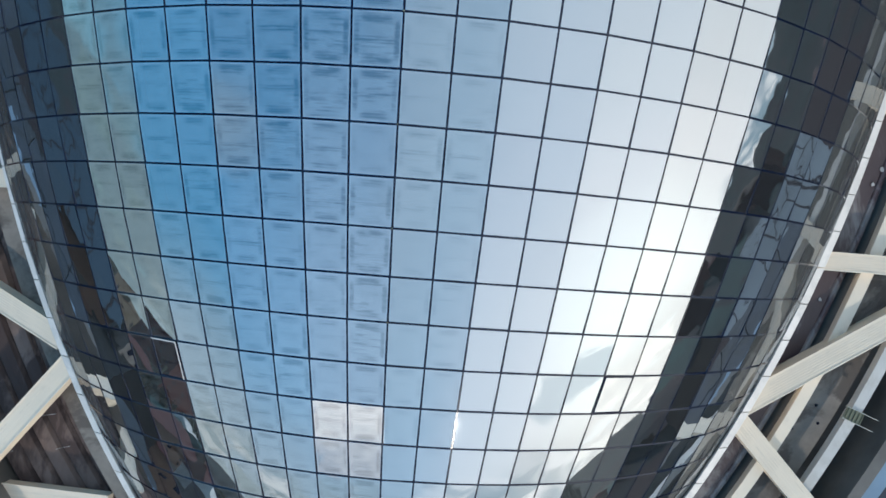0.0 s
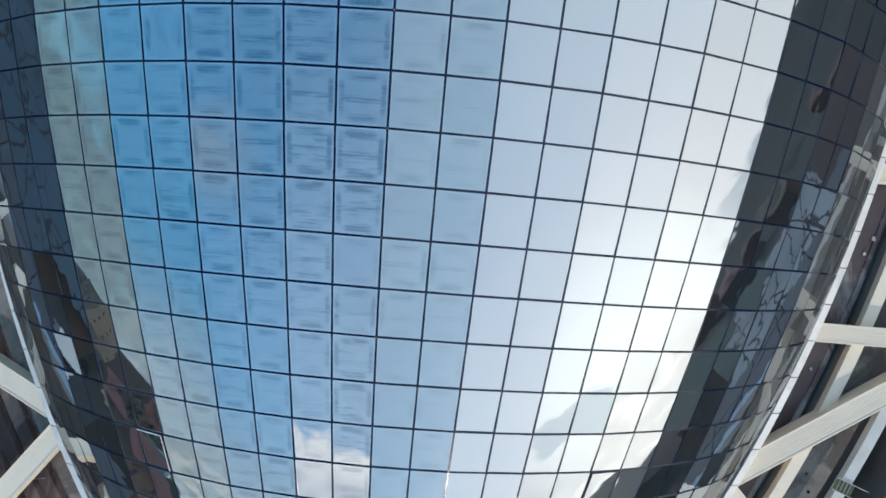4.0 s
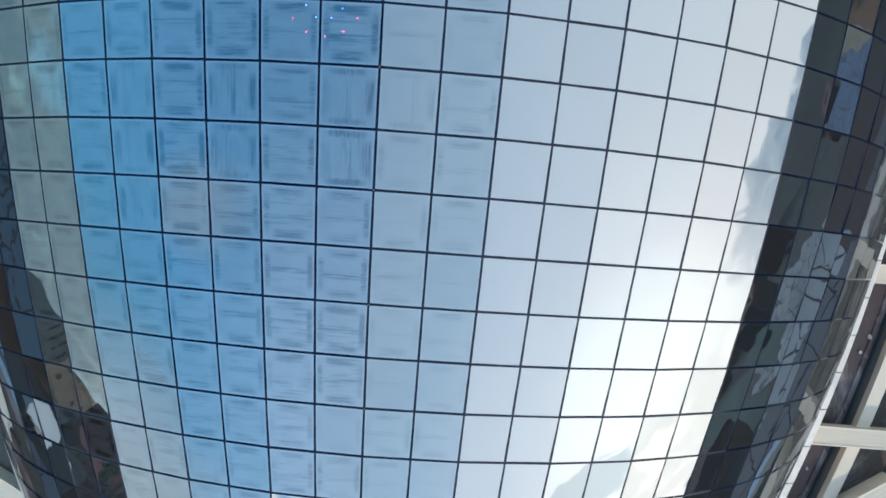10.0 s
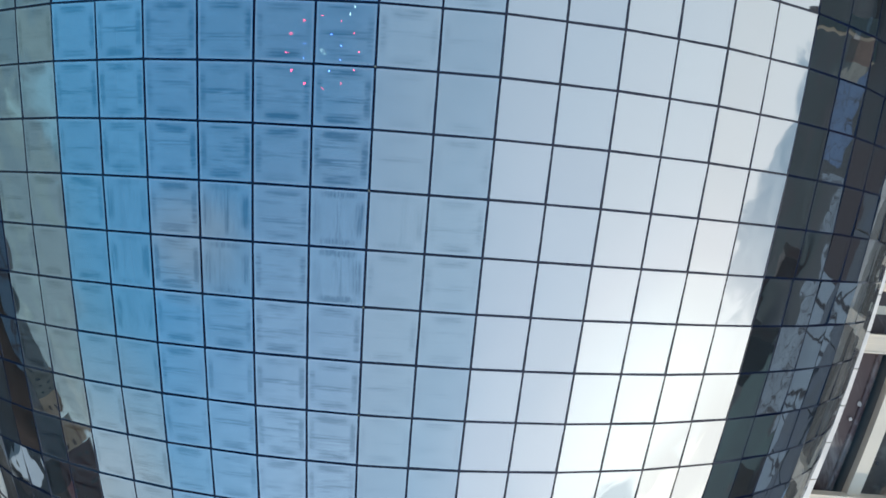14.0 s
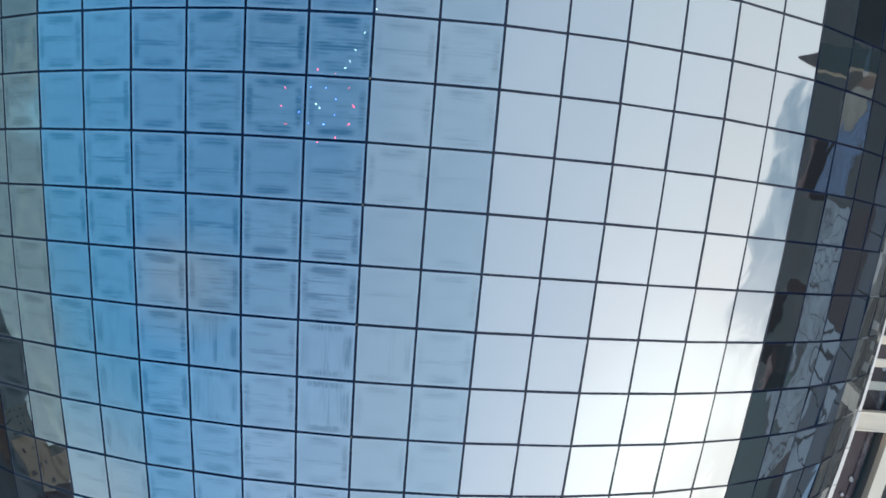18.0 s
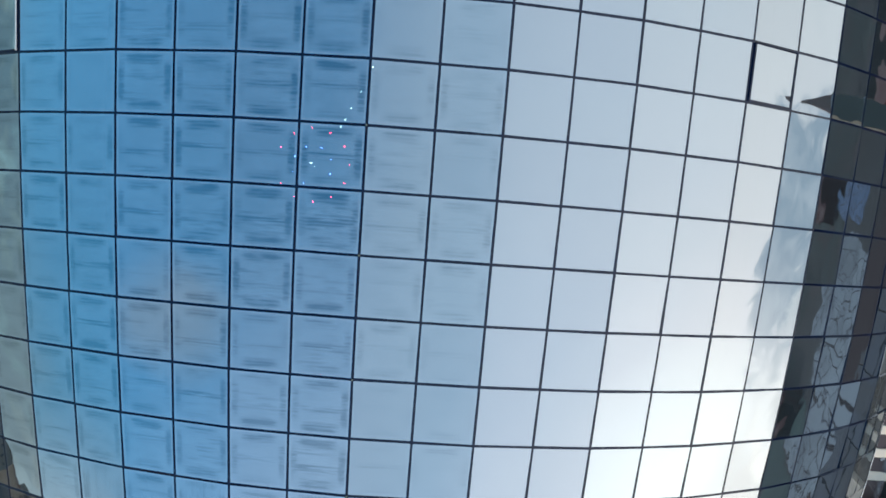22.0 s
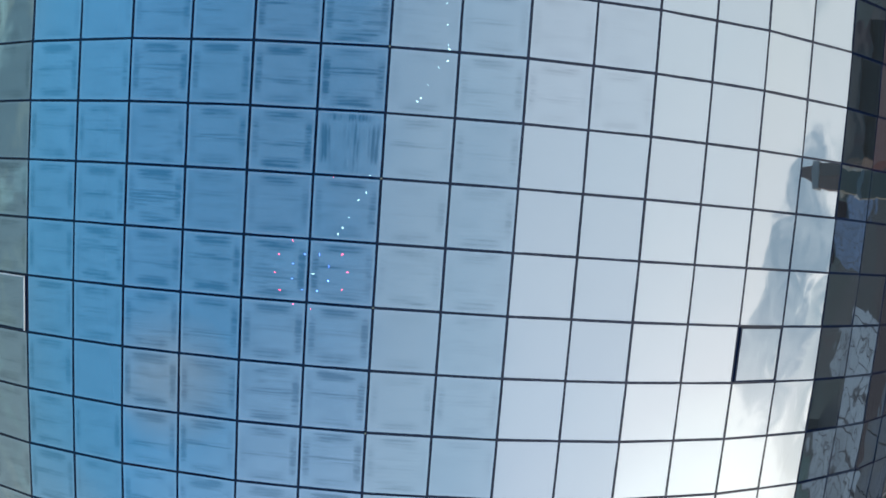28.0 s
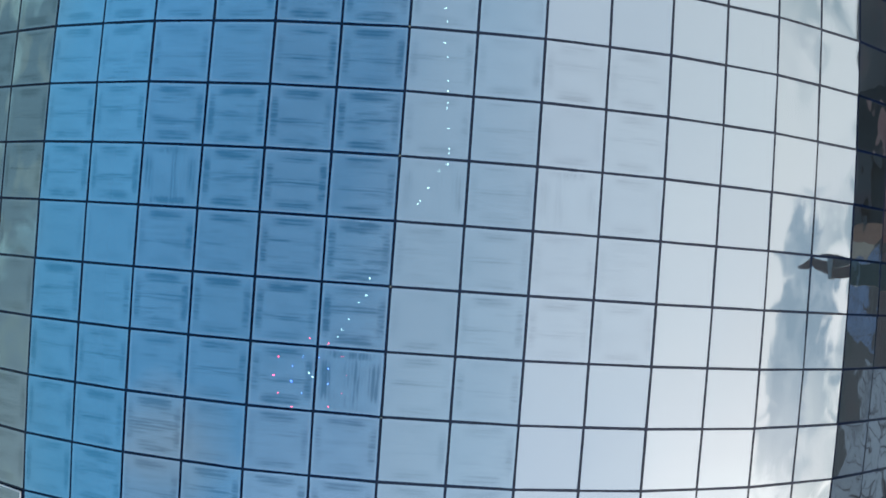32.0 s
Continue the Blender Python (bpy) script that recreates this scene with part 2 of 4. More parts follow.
def glass_material(name, print_strength, warp, top, grey, cushion=2.6, short=0.05, warm=1.0):
    """Coated solar glass: a bluish mirror over a printed layer, thinly see-through, each pane slightly warped."""
    m, n = material(name)
    out = n.add("ShaderNodeOutputMaterial")
    tc = n.add("ShaderNodeTexCoord")
    rnd = n.math("FRACT", n.math("ADD", n.math("MULTIPLY", n.add("ShaderNodeObjectInfo").outputs["Random"], 7.31),
                                 n.math("MULTIPLY", n.add("ShaderNodeNewGeometry").outputs["Random Per Island"], 5.17)))
    rnd2 = n.math("FRACT", n.math("MULTIPLY", rnd, 17.7))
    off = n.add("ShaderNodeVectorMath", operation="ADD")
    n.link(tc.outputs["Object"], off.inputs[0])
    n.link(n.math("MULTIPLY", rnd, 83.0), off.inputs[1])
    uv = n.add("ShaderNodeSeparateXYZ")
    n.link(tc.outputs["UV"], uv.inputs[0])
    wave = n.math("MULTIPLY", n.noise(off.outputs[0], 0.42, 0.6, 0.4, 0.2), 0.45 * warp)
    ripple = n.math("MULTIPLY", n.noise(off.outputs[0], 1.3, 0.8, 0.4, 0.3), short * warp)
    # sealed double panes bow in or out like a shallow cushion
    bow = n.math("MULTIPLY", n.math("MULTIPLY", n.math("MULTIPLY", uv.outputs["X"], n.math("SUBTRACT", 1.0, uv.outputs["X"])), n.math("MULTIPLY", uv.outputs["Y"], n.math("SUBTRACT", 1.0, uv.outputs["Y"]))),
                 n.ramp(n.math("FRACT", n.math("MULTIPLY", rnd, 61.3)), [(0.0, 0.0), (1.0, cushion)]))
    bow = n.math("MULTIPLY", bow, warp)
    bp = n.add("ShaderNodeBump")
    bp.inputs["Strength"].default_value = 1.0
    bp.inputs["Distance"].default_value = 1.0
    n.link(n.math("ADD", n.math("ADD", wave, ripple), bow), bp.inputs["Height"])
    gl = n.add("ShaderNodeBsdfGlossy")
    gl.inputs["Roughness"].default_value = 0.02
    tint = n.ramp(rnd2, [(0.0, (0.78 * warm, 0.82, 0.86 / warm)), (1.0, (0.83 * warm, 0.87, 0.90 / warm))])
    n.link(tint, gl.inputs["Color"])
    n.link(bp.outputs[0], gl.inputs["Normal"])
    # printed streaks: dashes that run along one side of the pane, denser near its borders
    u, v = uv.outputs["X"], uv.outputs["Y"]

    def streak(su, sv, seed, lo, hi, straight=True):
        cb = n.add("ShaderNodeCombineXYZ")
        n.link(n.math("MULTIPLY", u, su), cb.inputs[0])
        line = n.math("MULTIPLY", v, sv)
        n.link(n.math("MULTIPLY", n.math("FLOOR", line), 5.37) if straight else line, cb.inputs[1])
        n.link(n.math("MULTIPLY", rnd, seed), cb.inputs[2])
        return n.ramp(n.noise(cb.outputs[0], 1.0, 2.0, 0.6), [(lo, 0.0), (hi, 1.0)])

    def chance(k, lo, hi):
        return n.ramp(n.math("FRACT", n.math("MULTIPLY", rnd, k)), [(0.0, lo), (1.0, hi)])

    du = n.math("ABSOLUTE", n.math("SUBTRACT", u, 0.5))
    dv = n.math("ABSOLUTE", n.math("SUBTRACT", v, 0.5))
    fine = streak(1.6, 36.0, 61.0, 0.40, 0.60)
    dash = streak(4.0, 36.0, 97.0, 0.42, 0.60)
    long_ = streak(1.3, 30.0, 41.0, 0.57, 0.66)
    soft = streak(2.0, 3.0, 23.0, 0.35, 0.65, False)
    half = n.math("GREATER_THAN", v, 0.5)
    other = n.math("SUBTRACT", 1.0, half)
    end_amount = n.math("ADD", n.math("MULTIPLY", half, chance(29.3, 0.35, 1.25)), n.math("MULTIPLY", other, chance(43.7, 0.25, 1.25)))
    ends = n.math("MULTIPLY", n.ramp(dv, [(0.27, 0.0), (0.36, 1.0), (0.43, 1.0), (0.47, 0.0)]), n.ramp(du, [(0.18, 1.0), (0.34, 0.0)]))
    ends = n.math("MULTIPLY", ends, end_amount)
    right = n.math("GREATER_THAN", u, 0.5)
    left = n.math("SUBTRACT", 1.0, right)
    side_amount = n.math("ADD", n.math("MULTIPLY", right, chance(53.1, 0.2, 1.3)), n.math("MULTIPLY", left, chance(71.9, 0.1, 1.2)))
    sides = n.math("MULTIPLY", n.ramp(du, [(0.34, 0.0), (0.40, 1.0), (0.45, 1.0), (0.48, 0.0)]), n.ramp(dv, [(0.20, 1.0), (0.38, 0.0)]))
    sides = n.math("MULTIPLY", sides, side_amount)
    shift = n.math("SUBTRACT", v, chance(37.7, 0.36, 0.62))
    dm = n.math("ABSOLUTE", shift)
    middle = n.math("MULTIPLY", n.ramp(dm, [(0.0, 1.0), (0.035, 0.8), (0.08, 0.0)]), n.ramp(du, [(0.30, 1.0), (0.44, 0.0)]))
    middle = n.math("MULTIPLY", middle, chance(19.1, 0.2, 1.25))
    rule = n.ramp(n.math("ABSOLUTE", n.math("SUBTRACT", n.math("FRACT", n.math("MULTIPLY", v, 18.0)), 0.5)), [(0.12, 1.0), (0.34, 0.30)])
    fine = n.math("MULTIPLY", fine, rule)
    dash = n.math("MULTIPLY", dash, rule)
    ink = n.math("ADD", n.math("MULTIPLY", fine, n.math("ADD", ends, middle)), n.math("MULTIPLY", dash, sides))
    ink = n.math("ADD", ink, n.math("MULTIPLY", n.math("MULTIPLY", long_, n.ramp(du, [(0.32, 0.36), (0.46, 0.0)])), chance(11.3, 0.1, 1.0)))
    ink = n.math("ADD", ink, n.math("MULTIPLY", n.math("MAXIMUM", ends, sides), 0.22))
    ink = n.math("ADD", ink, n.math("MULTIPLY", soft, 0.16))
    amount = n.ramp(rnd2, [(0.0, 0.55), (0.5, 0.95), (1.0, 1.1)])
    ink = n.math("MULTIPLY", n.math("MULTIPLY", ink, amount), INK * print_strength, clamp=True)
    haze = n.add("ShaderNodeBsdfDiffuse")
    paper = tuple(grey * k for k in (0.92 * warm, 0.98, 1.0 / warm))
    # pale highlight painted into the layer's colour along the pane's border
    rim = n.ramp(n.math("MAXIMUM", du, dv), [(0.455, 0.0), (0.475, 0.6 * print_strength), (0.49, 0.6 * print_strength), (0.497, 0.0)])
    paper = n.mix(rim, paper, (0.62, 0.63, 0.66))
    n.link(n.mix(ink, paper, (0.008, 0.011, 0.016)), haze.inputs["Color"])
    clear = n.add("ShaderNodeBsdfTransparent")
    clear.inputs["Color"].default_value = (0.75, 0.85, 0.9, 1)
    body = n.add("ShaderNodeMixShader")
    body.inputs[0].default_value = 0.72
    n.link(clear.outputs[0], body.inputs[1])
    n.link(haze.outputs[0], body.inputs[2])
    lw = n.add("ShaderNodeLayerWeight")
    lw.inputs["Blend"].default_value = 0.5
    fac = n.math("ADD", MIRROR, n.math("MULTIPLY", n.math("MULTIPLY", lw.outputs["Facing"], 1.7, clamp=True), top - MIRROR), clamp=True)
    fac = n.math("SUBTRACT", fac, n.math("MULTIPLY", ink, 0.15 * print_strength), clamp=True)
    mixs = n.add("ShaderNodeMixShader")
    n.link(fac, mixs.inputs[0])
    n.link(body.outputs[0], mixs.inputs[1])
    n.link(gl.outputs[0], mixs.inputs[2])
    n.link(mixs.outputs[0], out.inputs["Surface"])
    # inner face of the pane
    m2, n2 = material("glass_inner_face")
    o2 = n2.add("ShaderNodeOutputMaterial")
    t2 = n2.add("ShaderNodeBsdfTransparent")
    t2.inputs["Color"].default_value = (0.8, 0.88, 0.92, 1)
    n2.link(t2.outputs[0], o2.inputs["Surface"])
    return m, m2


TIP, TIP_LOW = 0.22, 0.55
WARP, INK, MIRROR = 0.030, 1.6, 0.60
GLASS, GLASS_IN = glass_material("mirror_glass_printed", 1.0, WARP, 0.88, 0.30)
FAINT = glass_material("mirror_glass_faint_print", 0.5, WARP, 0.88, 0.33)[0]
PLAIN = glass_material("mirror_glass_plain", 0.1, WARP, 0.90, 0.32)[0]
# Flank and skirt repeat the glass with darker haze as built-in shade.
FLANK = glass_material("mirror_glass_flank_shaded", 0.1, WARP, 0.78, 0.085, 1.2, 0.14, 0.98)[0]
SKIRT = glass_material("mirror_glass_skirt_shaded", 0.0, WARP, 0.40, 0.13, 0.8, 0.14, 1.02)[0]


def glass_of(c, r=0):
    """The kind of glass between columns c and c + 1: printed over the crown, with built-in shade low on the flanks."""
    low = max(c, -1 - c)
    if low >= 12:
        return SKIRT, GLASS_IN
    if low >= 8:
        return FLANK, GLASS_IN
    return (GLASS if c < 0 else FAINT if c < 2 or r > 15 and c < 4 else PLAIN), GLASS_IN


DULL = solid("dull_white_beam_coat", (0.60, 0.575, 0.54), 0.55, 0.0, 0.12, 0.6, 20, 0.1, (0.50, 0.47, 0.43))
MULLION = solid("navy_gloss_coated_aluminium", (0.003, 0.009, 0.032), 0.07, 0.0, 0.3, 0.8, 30, 0.0, spec=0.6, spread=0.02)
WHITE = solid("white_coated_sheet", (0.77, 0.735, 0.70), 0.5, 0.0, 0.14, 0.7, 25, 0.08, (0.60, 0.58, 0.56))
BEAM = solid("cream_ribbed_cladding", (0.83, 0.715, 0.575), 0.55, 0.0, 0.07, 0.6, 20, 0.08, (0.72, 0.62, 0.50), 0.52, (1, 0.6, 1))
CONCRETE = solid("stained_concrete", (0.27, 0.242, 0.215), 0.85, 0.0, 0.35, 0.5, 14, 0.5, (0.11, 0.094, 0.086), 0.47, spec=0.12)
GUTTER = solid("wet_bitumen_gutter", (0.20, 0.185, 0.185), 0.42, 0.0, 0.5, 0.9, 9, 0.3, (0.030, 0.008, 0.012), 0.39, (1, 0.35, 1))
WET = solid("wet_grey_membrane", (0.20, 0.185, 0.185), 0.22, 0.0, 0.4, 1.2, 9, 0.3, (0.06, 0.03, 0.035), 0.46, (1, 0.5, 1))
VOID = solid("dark_concrete", (0.145, 0.120, 0.105), 0.9, 0.0, 0.4, 0.4, 8, 0.4, spec=0.08)
PARAPET = solid("grey_render", (0.19, 0.178, 0.165), 0.8, 0.0, 0.25, 0.5, 16, 0.3, spec=0.08)
METAL = solid("galvanised_steel", (0.17, 0.175, 0.12), 0.5, 0.3, 0.2, 2.0, 30, 0.1)
SHEET = solid("blue_grey_roof_membrane", (0.07, 0.082, 0.10), 0.55, 0.0, 0.3, 0.4, 12, 0.2, (0.06, 0.065, 0.07), spec=0.08)
BROWN = solid("brown_corrugated_sheet", (0.215, 0.160, 0.142), 0.8, 0.0, 0.45, 0.7, 10, 0.5, (0.060, 0.043, 0.043), 0.45, (1, 0.35, 1), spec=0.12)
RUST = solid("rusted_plate", (0.16, 0.06, 0.028), 0.85, 0.0, 0.5, 3.0, 30, 0.4, (0.018, 0.008, 0.006), 0.45, spec=0.1)
GALV = solid("pale_galvanised_rail", (0.46, 0.45, 0.40), 0.5, 0.2, 0.15, 2.0, 20, 0.1)
PALE = solid("pale_scrap_sheet", (0.42, 0.41, 0.41), 0.6, 0.0, 0.2, 2.0, 20, 0.2)
CARPET = solid("dark_hall_floor", (0.02, 0.022, 0.03), 0.9)
GRASS = solid("dry_grass", (0.038, 0.050, 0.049), 0.95, 0.0, 0.4, 0.02, 3, 0.5, (0.050, 0.042, 0.044), spec=0.08)
LEAF = solid("dark_foliage", (0.03, 0.042, 0.034), 0.85, 0.0, 0.5, 0.8, 6, 0.5, spec=0.08)
WALL = solid("drum_wall_render", (0.3, 0.29, 0.28), 0.8)
RED, BLUE, LAMPW = lamp("red_led", (1.0, 0.03, 0.09), 42), lamp("blue_led", (0.07, 0.16, 1.0), 55), lamp("white_led", (0.7, 1.0, 0.95), 17)


# ---------------------------------------------------------------- mesh helpers
def finish(bm, name, mat):
    me = bpy.data.meshes.new(name)
    bm.to_mesh(me)
    bm.free()
    for m in (mat if isinstance(mat, tuple) else (mat,)):
        me.materials.append(m)
    return me


def part(name, bm, mat, parent=None, label=""):
    ob = new(name, bm if isinstance(bm, bpy.types.Mesh) else finish(bm, name, mat))
    if parent:
        ob.parent = parent
    if label:
        ob["label"] = label
    return ob


def empty(name, at=(0, 0, 0)):
    ob = new(name)
    ob.location = at
    ob.empty_display_size = 0.3
    return ob


def box(bm, lo, hi, m=None):
    vs = [bm.verts.new(Vector((x, y, z)) if m is None else m @ Vector((x, y, z))) for x in (lo[0], hi[0]) for y in (lo[1], hi[1]) for z in (lo[2], hi[2])]
    for f in ((0, 1, 3, 2), (4, 6, 7, 5), (0, 4, 5, 1), (2, 3, 7, 6), (0, 2, 6, 4), (1, 5, 7, 3)):
        bm.faces.new([vs[i] for i in f])
    return vs


def sweep(bm, rings, closed=True, caps=True):
    """Skin a list of rings of equally many points."""
    rows = [[bm.verts.new(p) for p in r] for r in rings]
    k = len(rows[0])
    for a, b in zip(rows, rows[1:]):
        for i in range(k if closed else k - 1):
            bm.faces.new((a[i], a[(i + 1) % k], b[(i + 1) % k], b[i]))
    if caps and closed:
        bm.faces.new(rows[0][::-1])
        bm.faces.new(rows[-1])
    return rows


# ---------------------------------------------------------------- the dome's form
S = 1.5                      # side of a pane
AXIS = 7.5                   # height of the dome's axis
EDGE = 16.5                  # height of the springing
STEP = 0.065311              # turn from column to column
MID = 18.0                   # the widest row; the dome mirrors there
FOLD = 0.013                 # rise of a facet's middle line over the flat


def rho_raw(r):
    q = r - 8.0
    return 15.675 + 0.122807 * q - 0.00702416 * q * q + 0.0000626977 * q ** 3


TABLE = [(0.0, 0.0)]
for k in range(8 * 40):
    r = MID - k / 8
    slope = (rho_raw(r) - rho_raw(r - 0.125)) / 0.125
    TABLE.append((r - 0.125, TABLE[-1][1] - 0.125 * math.sqrt(max(0.05, 1 - slope * slope))))
Y_MID = 0.0
for k, (r, y) in enumerate(TABLE):
    if k and abs(r - 8.0) < 0.01:
        Y_MID = -y


def rho(r):
    """Radius at row r, in metres."""
    return S * rho_raw(r if r <= MID else 2 * MID - r)


def along(r):
    """Place of row r along the dome, in metres."""
    m = r if r <= MID else 2 * MID - r
    y = TABLE[min(len(TABLE) - 1, round((MID - m) * 8))][1]
    return S * (Y_MID + (y if r <= MID else -y))


ROWS_ALL = range(-18, 55)
YS, ES = [], []
for r in ROWS_ALL:
    YS.append(along(r))
    ES.append(math.sqrt(max(0.2, rho(r) ** 2 - (EDGE - AXIS) ** 2)))


def edge_x(y):
    """Half width of the dome at its springing."""
    return float(np.interp(y, YS, ES))


def on_dome(c, r, lift=0.0):
    """A point on column line c (odd ones lie in the middle of a nearly flat facet)."""
    rad = (rho(r) * math.cos(STEP) + FOLD if c % 2 else rho(r)) + lift
    return Vector((rad * math.sin(c * STEP), along(r), AXIS + rad * math.cos(c * STEP)))


C_MAX = 18
# ---------------------------------------------------------------- ground and hall floor
bm = bmesh.new()
bmesh.ops.create_grid(bm, x_segments=8, y_segments=8, size=2500)
tagged(part("ground", bm, GRASS), "dry grass and earth round the building", "ground", kind="structure")
# Unseen near-black floor and drum walls, added to keep the hall dark.
bm = bmesh.new()
ring = [Vector((s * max(0.3, edge_x(y) - 0.5), y, 0.004)) for s, ys in ((1, YS), (-1, YS[::-1])) for y in ys]
lowv = [bm.verts.new(v) for v in ring]
bm.faces.new(lowv)
tagged(part("floor", bm, CARPET), "dark floor of the hall under the glass dome", "floor", kind="structure")
for side, nm in ((1, "wall_east"), (-1, "wall_west")):
    bm = bmesh.new()
    sweep(bm, [[Vector((side * (edge_x(y) + d), y, z)) for d, z in ((-0.5, 0.0), (-0.1, 0.0), (-0.1, EDGE - 0.25), (-0.5, EDGE - 0.25))] for y in YS])
    tagged(part(nm, bm, WALL), "rendered drum wall added under the dome to close the hall", "wall", kind="structure")

# ---------------------------------------------------------------- the glass dome
dome = tagged(empty("glass_dome", (0, along(MID), 0)), "faceted mirror-glass dome with dark blue glazing bars", "glass roof")


def under(ob):
    ob.parent = dome
    ob.matrix_parent_inverse = Matrix.Translation((0, -along(MID), 0))
    return ob


GAP, THICK = 0.030, 0.03
PANES = {}


def pane_corners(r, half):
    """Corners of a pane in its facet's frame: along the facet, along the dome, outwards."""
    a, b = rho(r), rho(r + 1)
    ya, yb = along(r) + GAP, along(r + 1) - GAP
    sn, cs = math.sin(STEP), math.cos(STEP)
    x0, xa, xb = GAP, a * sn - GAP, b * sn - GAP
    if half:
        return [(x0, ya, a * cs + FOLD), (xa, ya, a * cs), (xb, yb, b * cs), (x0, yb, b * cs + FOLD)]
    return [(-xa, ya, a * cs), (-x0, ya, a * cs + FOLD), (-x0, yb, b * cs + FOLD), (-xb, yb, b * cs)]


def pane_faces(bm, pts, uvl, turned=False):
    nrm = (Vector(pts[1]) - Vector(pts[0])).cross(Vector(pts[3]) - Vector(pts[0])).normalized()
    top = [bm.verts.new(p) for p in pts]
    bot = [bm.verts.new(Vector(p) - nrm * THICK) for p in pts]
    f = bm.faces.new(top)
    for l, uv in zip(f.loops, ((0, 0), (0, 1), (1, 1), (1, 0)) if turned else ((0, 0), (1, 0), (1, 1), (0, 1))):
        l[uvl].uv = uv
    g = bm.faces.new(bot[::-1])
    g.material_index = 1
    for i in range(4):
        h = bm.faces.new((top[(i + 1) % 4], top[i], bot[i], bot[(i + 1) % 4]))
        h.material_index = 1


def facet(c):
    """The frame of the facet on which the pane between columns c and c + 1 lies."""
    m = c if c % 2 else c + 1
    return pose(0, 0, AXIS) @ Matrix.Rotation(m * STEP, 4, "Y"), c % 2 == 1


TURNED = {(-5, 2), (-5, 3), (-5, 4), (-3, 3), (-3, 4), (-1, 3), (-1, 4), (0, 4), (-4, 18), (-1, 15), (0, 18), (2, 18)}     # panes whose print runs along the dome
VENTS = {(6, 12): 1, (-7, 12): -1, (6, -7): 1, (-7, -7): -1}
pick = random.Random(4)
for c in range(-C_MAX, C_MAX):
    fm, half = facet(c)
    rest = bmesh.new()
    uvl = rest.loops.layers.uv.new("UVMap")
    for r in range(-18, 54):
        pts = pane_corners(r, half)
        mid = sum((Vector(p) for p in pts), Vector()) / 4
        lean = TIP if max(c, -1 - c) < 8 else TIP_LOW
        tip = Matrix.Rotation(radians(pick.gauss(0, lean)), 4, "X") @ Matrix.Rotation(radians(pick.gauss(0, lean)), 4, "Y")
        if (c, r) in VENTS:
            continue
        if -6 <= c < 6 and -6 <= r < 21:
            key = r, half, glass_of(c, r)[0].name, (c, r) in TURNED
            if key not in PANES:
                b2 = bmesh.new()
                pane_faces(b2, [Vector(p) - mid for p in pts], b2.loops.layers.uv.new("UVMap"), (c, r) in TURNED)
                PANES[key] = finish(b2, "pane", glass_of(c, r))
            ob = under(part("pane", PANES[key], None))
            ob.matrix_basis = fm @ Matrix.Translation(mid) @ tip
        else:
            w = [fm @ Matrix.Translation(mid) @ tip @ (Vector(p) - mid) for p in pts]
            if max(v.z for v in w) > EDGE:
                pane_faces(rest, w, uvl)
    if len(rest.verts):
        geom = rest.verts[:] + rest.edges[:] + rest.faces[:]
        bmesh.ops.bisect_plane(rest, geom=geom, plane_co=(0, 0, EDGE), plane_no=(0, 0, 1), clear_inner=True)
    if len(rest.verts):
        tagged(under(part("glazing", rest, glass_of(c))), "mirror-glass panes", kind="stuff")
    else:
        rest.free()

# glazing bars: one along each column line, one round each row
BAR_W, BAR_UP, BAR_DOWN = 0.035, 0.002, 0.10


def clip_low(bm):
    bmesh.ops.bisect_plane(bm, geom=bm.verts[:] + bm.edges[:] + bm.faces[:], plane_co=(0, 0, EDGE), plane_no=(0, 0, 1), clear_inner=True)


for c in range(-C_MAX, C_MAX + 1):
    side = Vector((math.cos(c * STEP), 0, -math.sin(c * STEP)))
    bm = bmesh.new()
    sweep(bm, [[on_dome(c, r, BAR_UP) - side * BAR_W * 0.8, on_dome(c, r, BAR_UP) + side * BAR_W * 0.8, on_dome(c, r, BAR_UP * 0.3) + side * BAR_W,
                on_dome(c, r, -BAR_DOWN) + side * BAR_W, on_dome(c, r, -BAR_DOWN) - side * BAR_W, on_dome(c, r, BAR_UP * 0.3) - side * BAR_W] for r in range(-18, 55)])
    clip_low(bm)
    under(part("mullion", bm, MULLION))
for r in range(-16, 53):
    bm = bmesh.new()
    t = Vector((0, 1, 0))
    sweep(bm, [[on_dome(c, r, BAR_UP * 0.8) - t * BAR_W, on_dome(c, r, BAR_UP * 0.8) + t * BAR_W, on_dome(c, r, -BAR_DOWN * 0.9) + t * BAR_W, on_dome(c, r, -BAR_DOWN * 0.9) - t * BAR_W]
                for c in range(-C_MAX, C_MAX + 1)])
    clip_low(bm)
    under(part("transom", bm, MULLION))
# small bright bolts on the ridge line
bolt = bmesh.new()
bmesh.ops.create_icosphere(bolt, subdivisions=1, radius=0.026)
bolt = finish(bolt, "bolt", METAL)
for r in range(-5, 22, 2):
    under(part("bolt", bolt, None)).location = on_dome(0, r, 0.04)

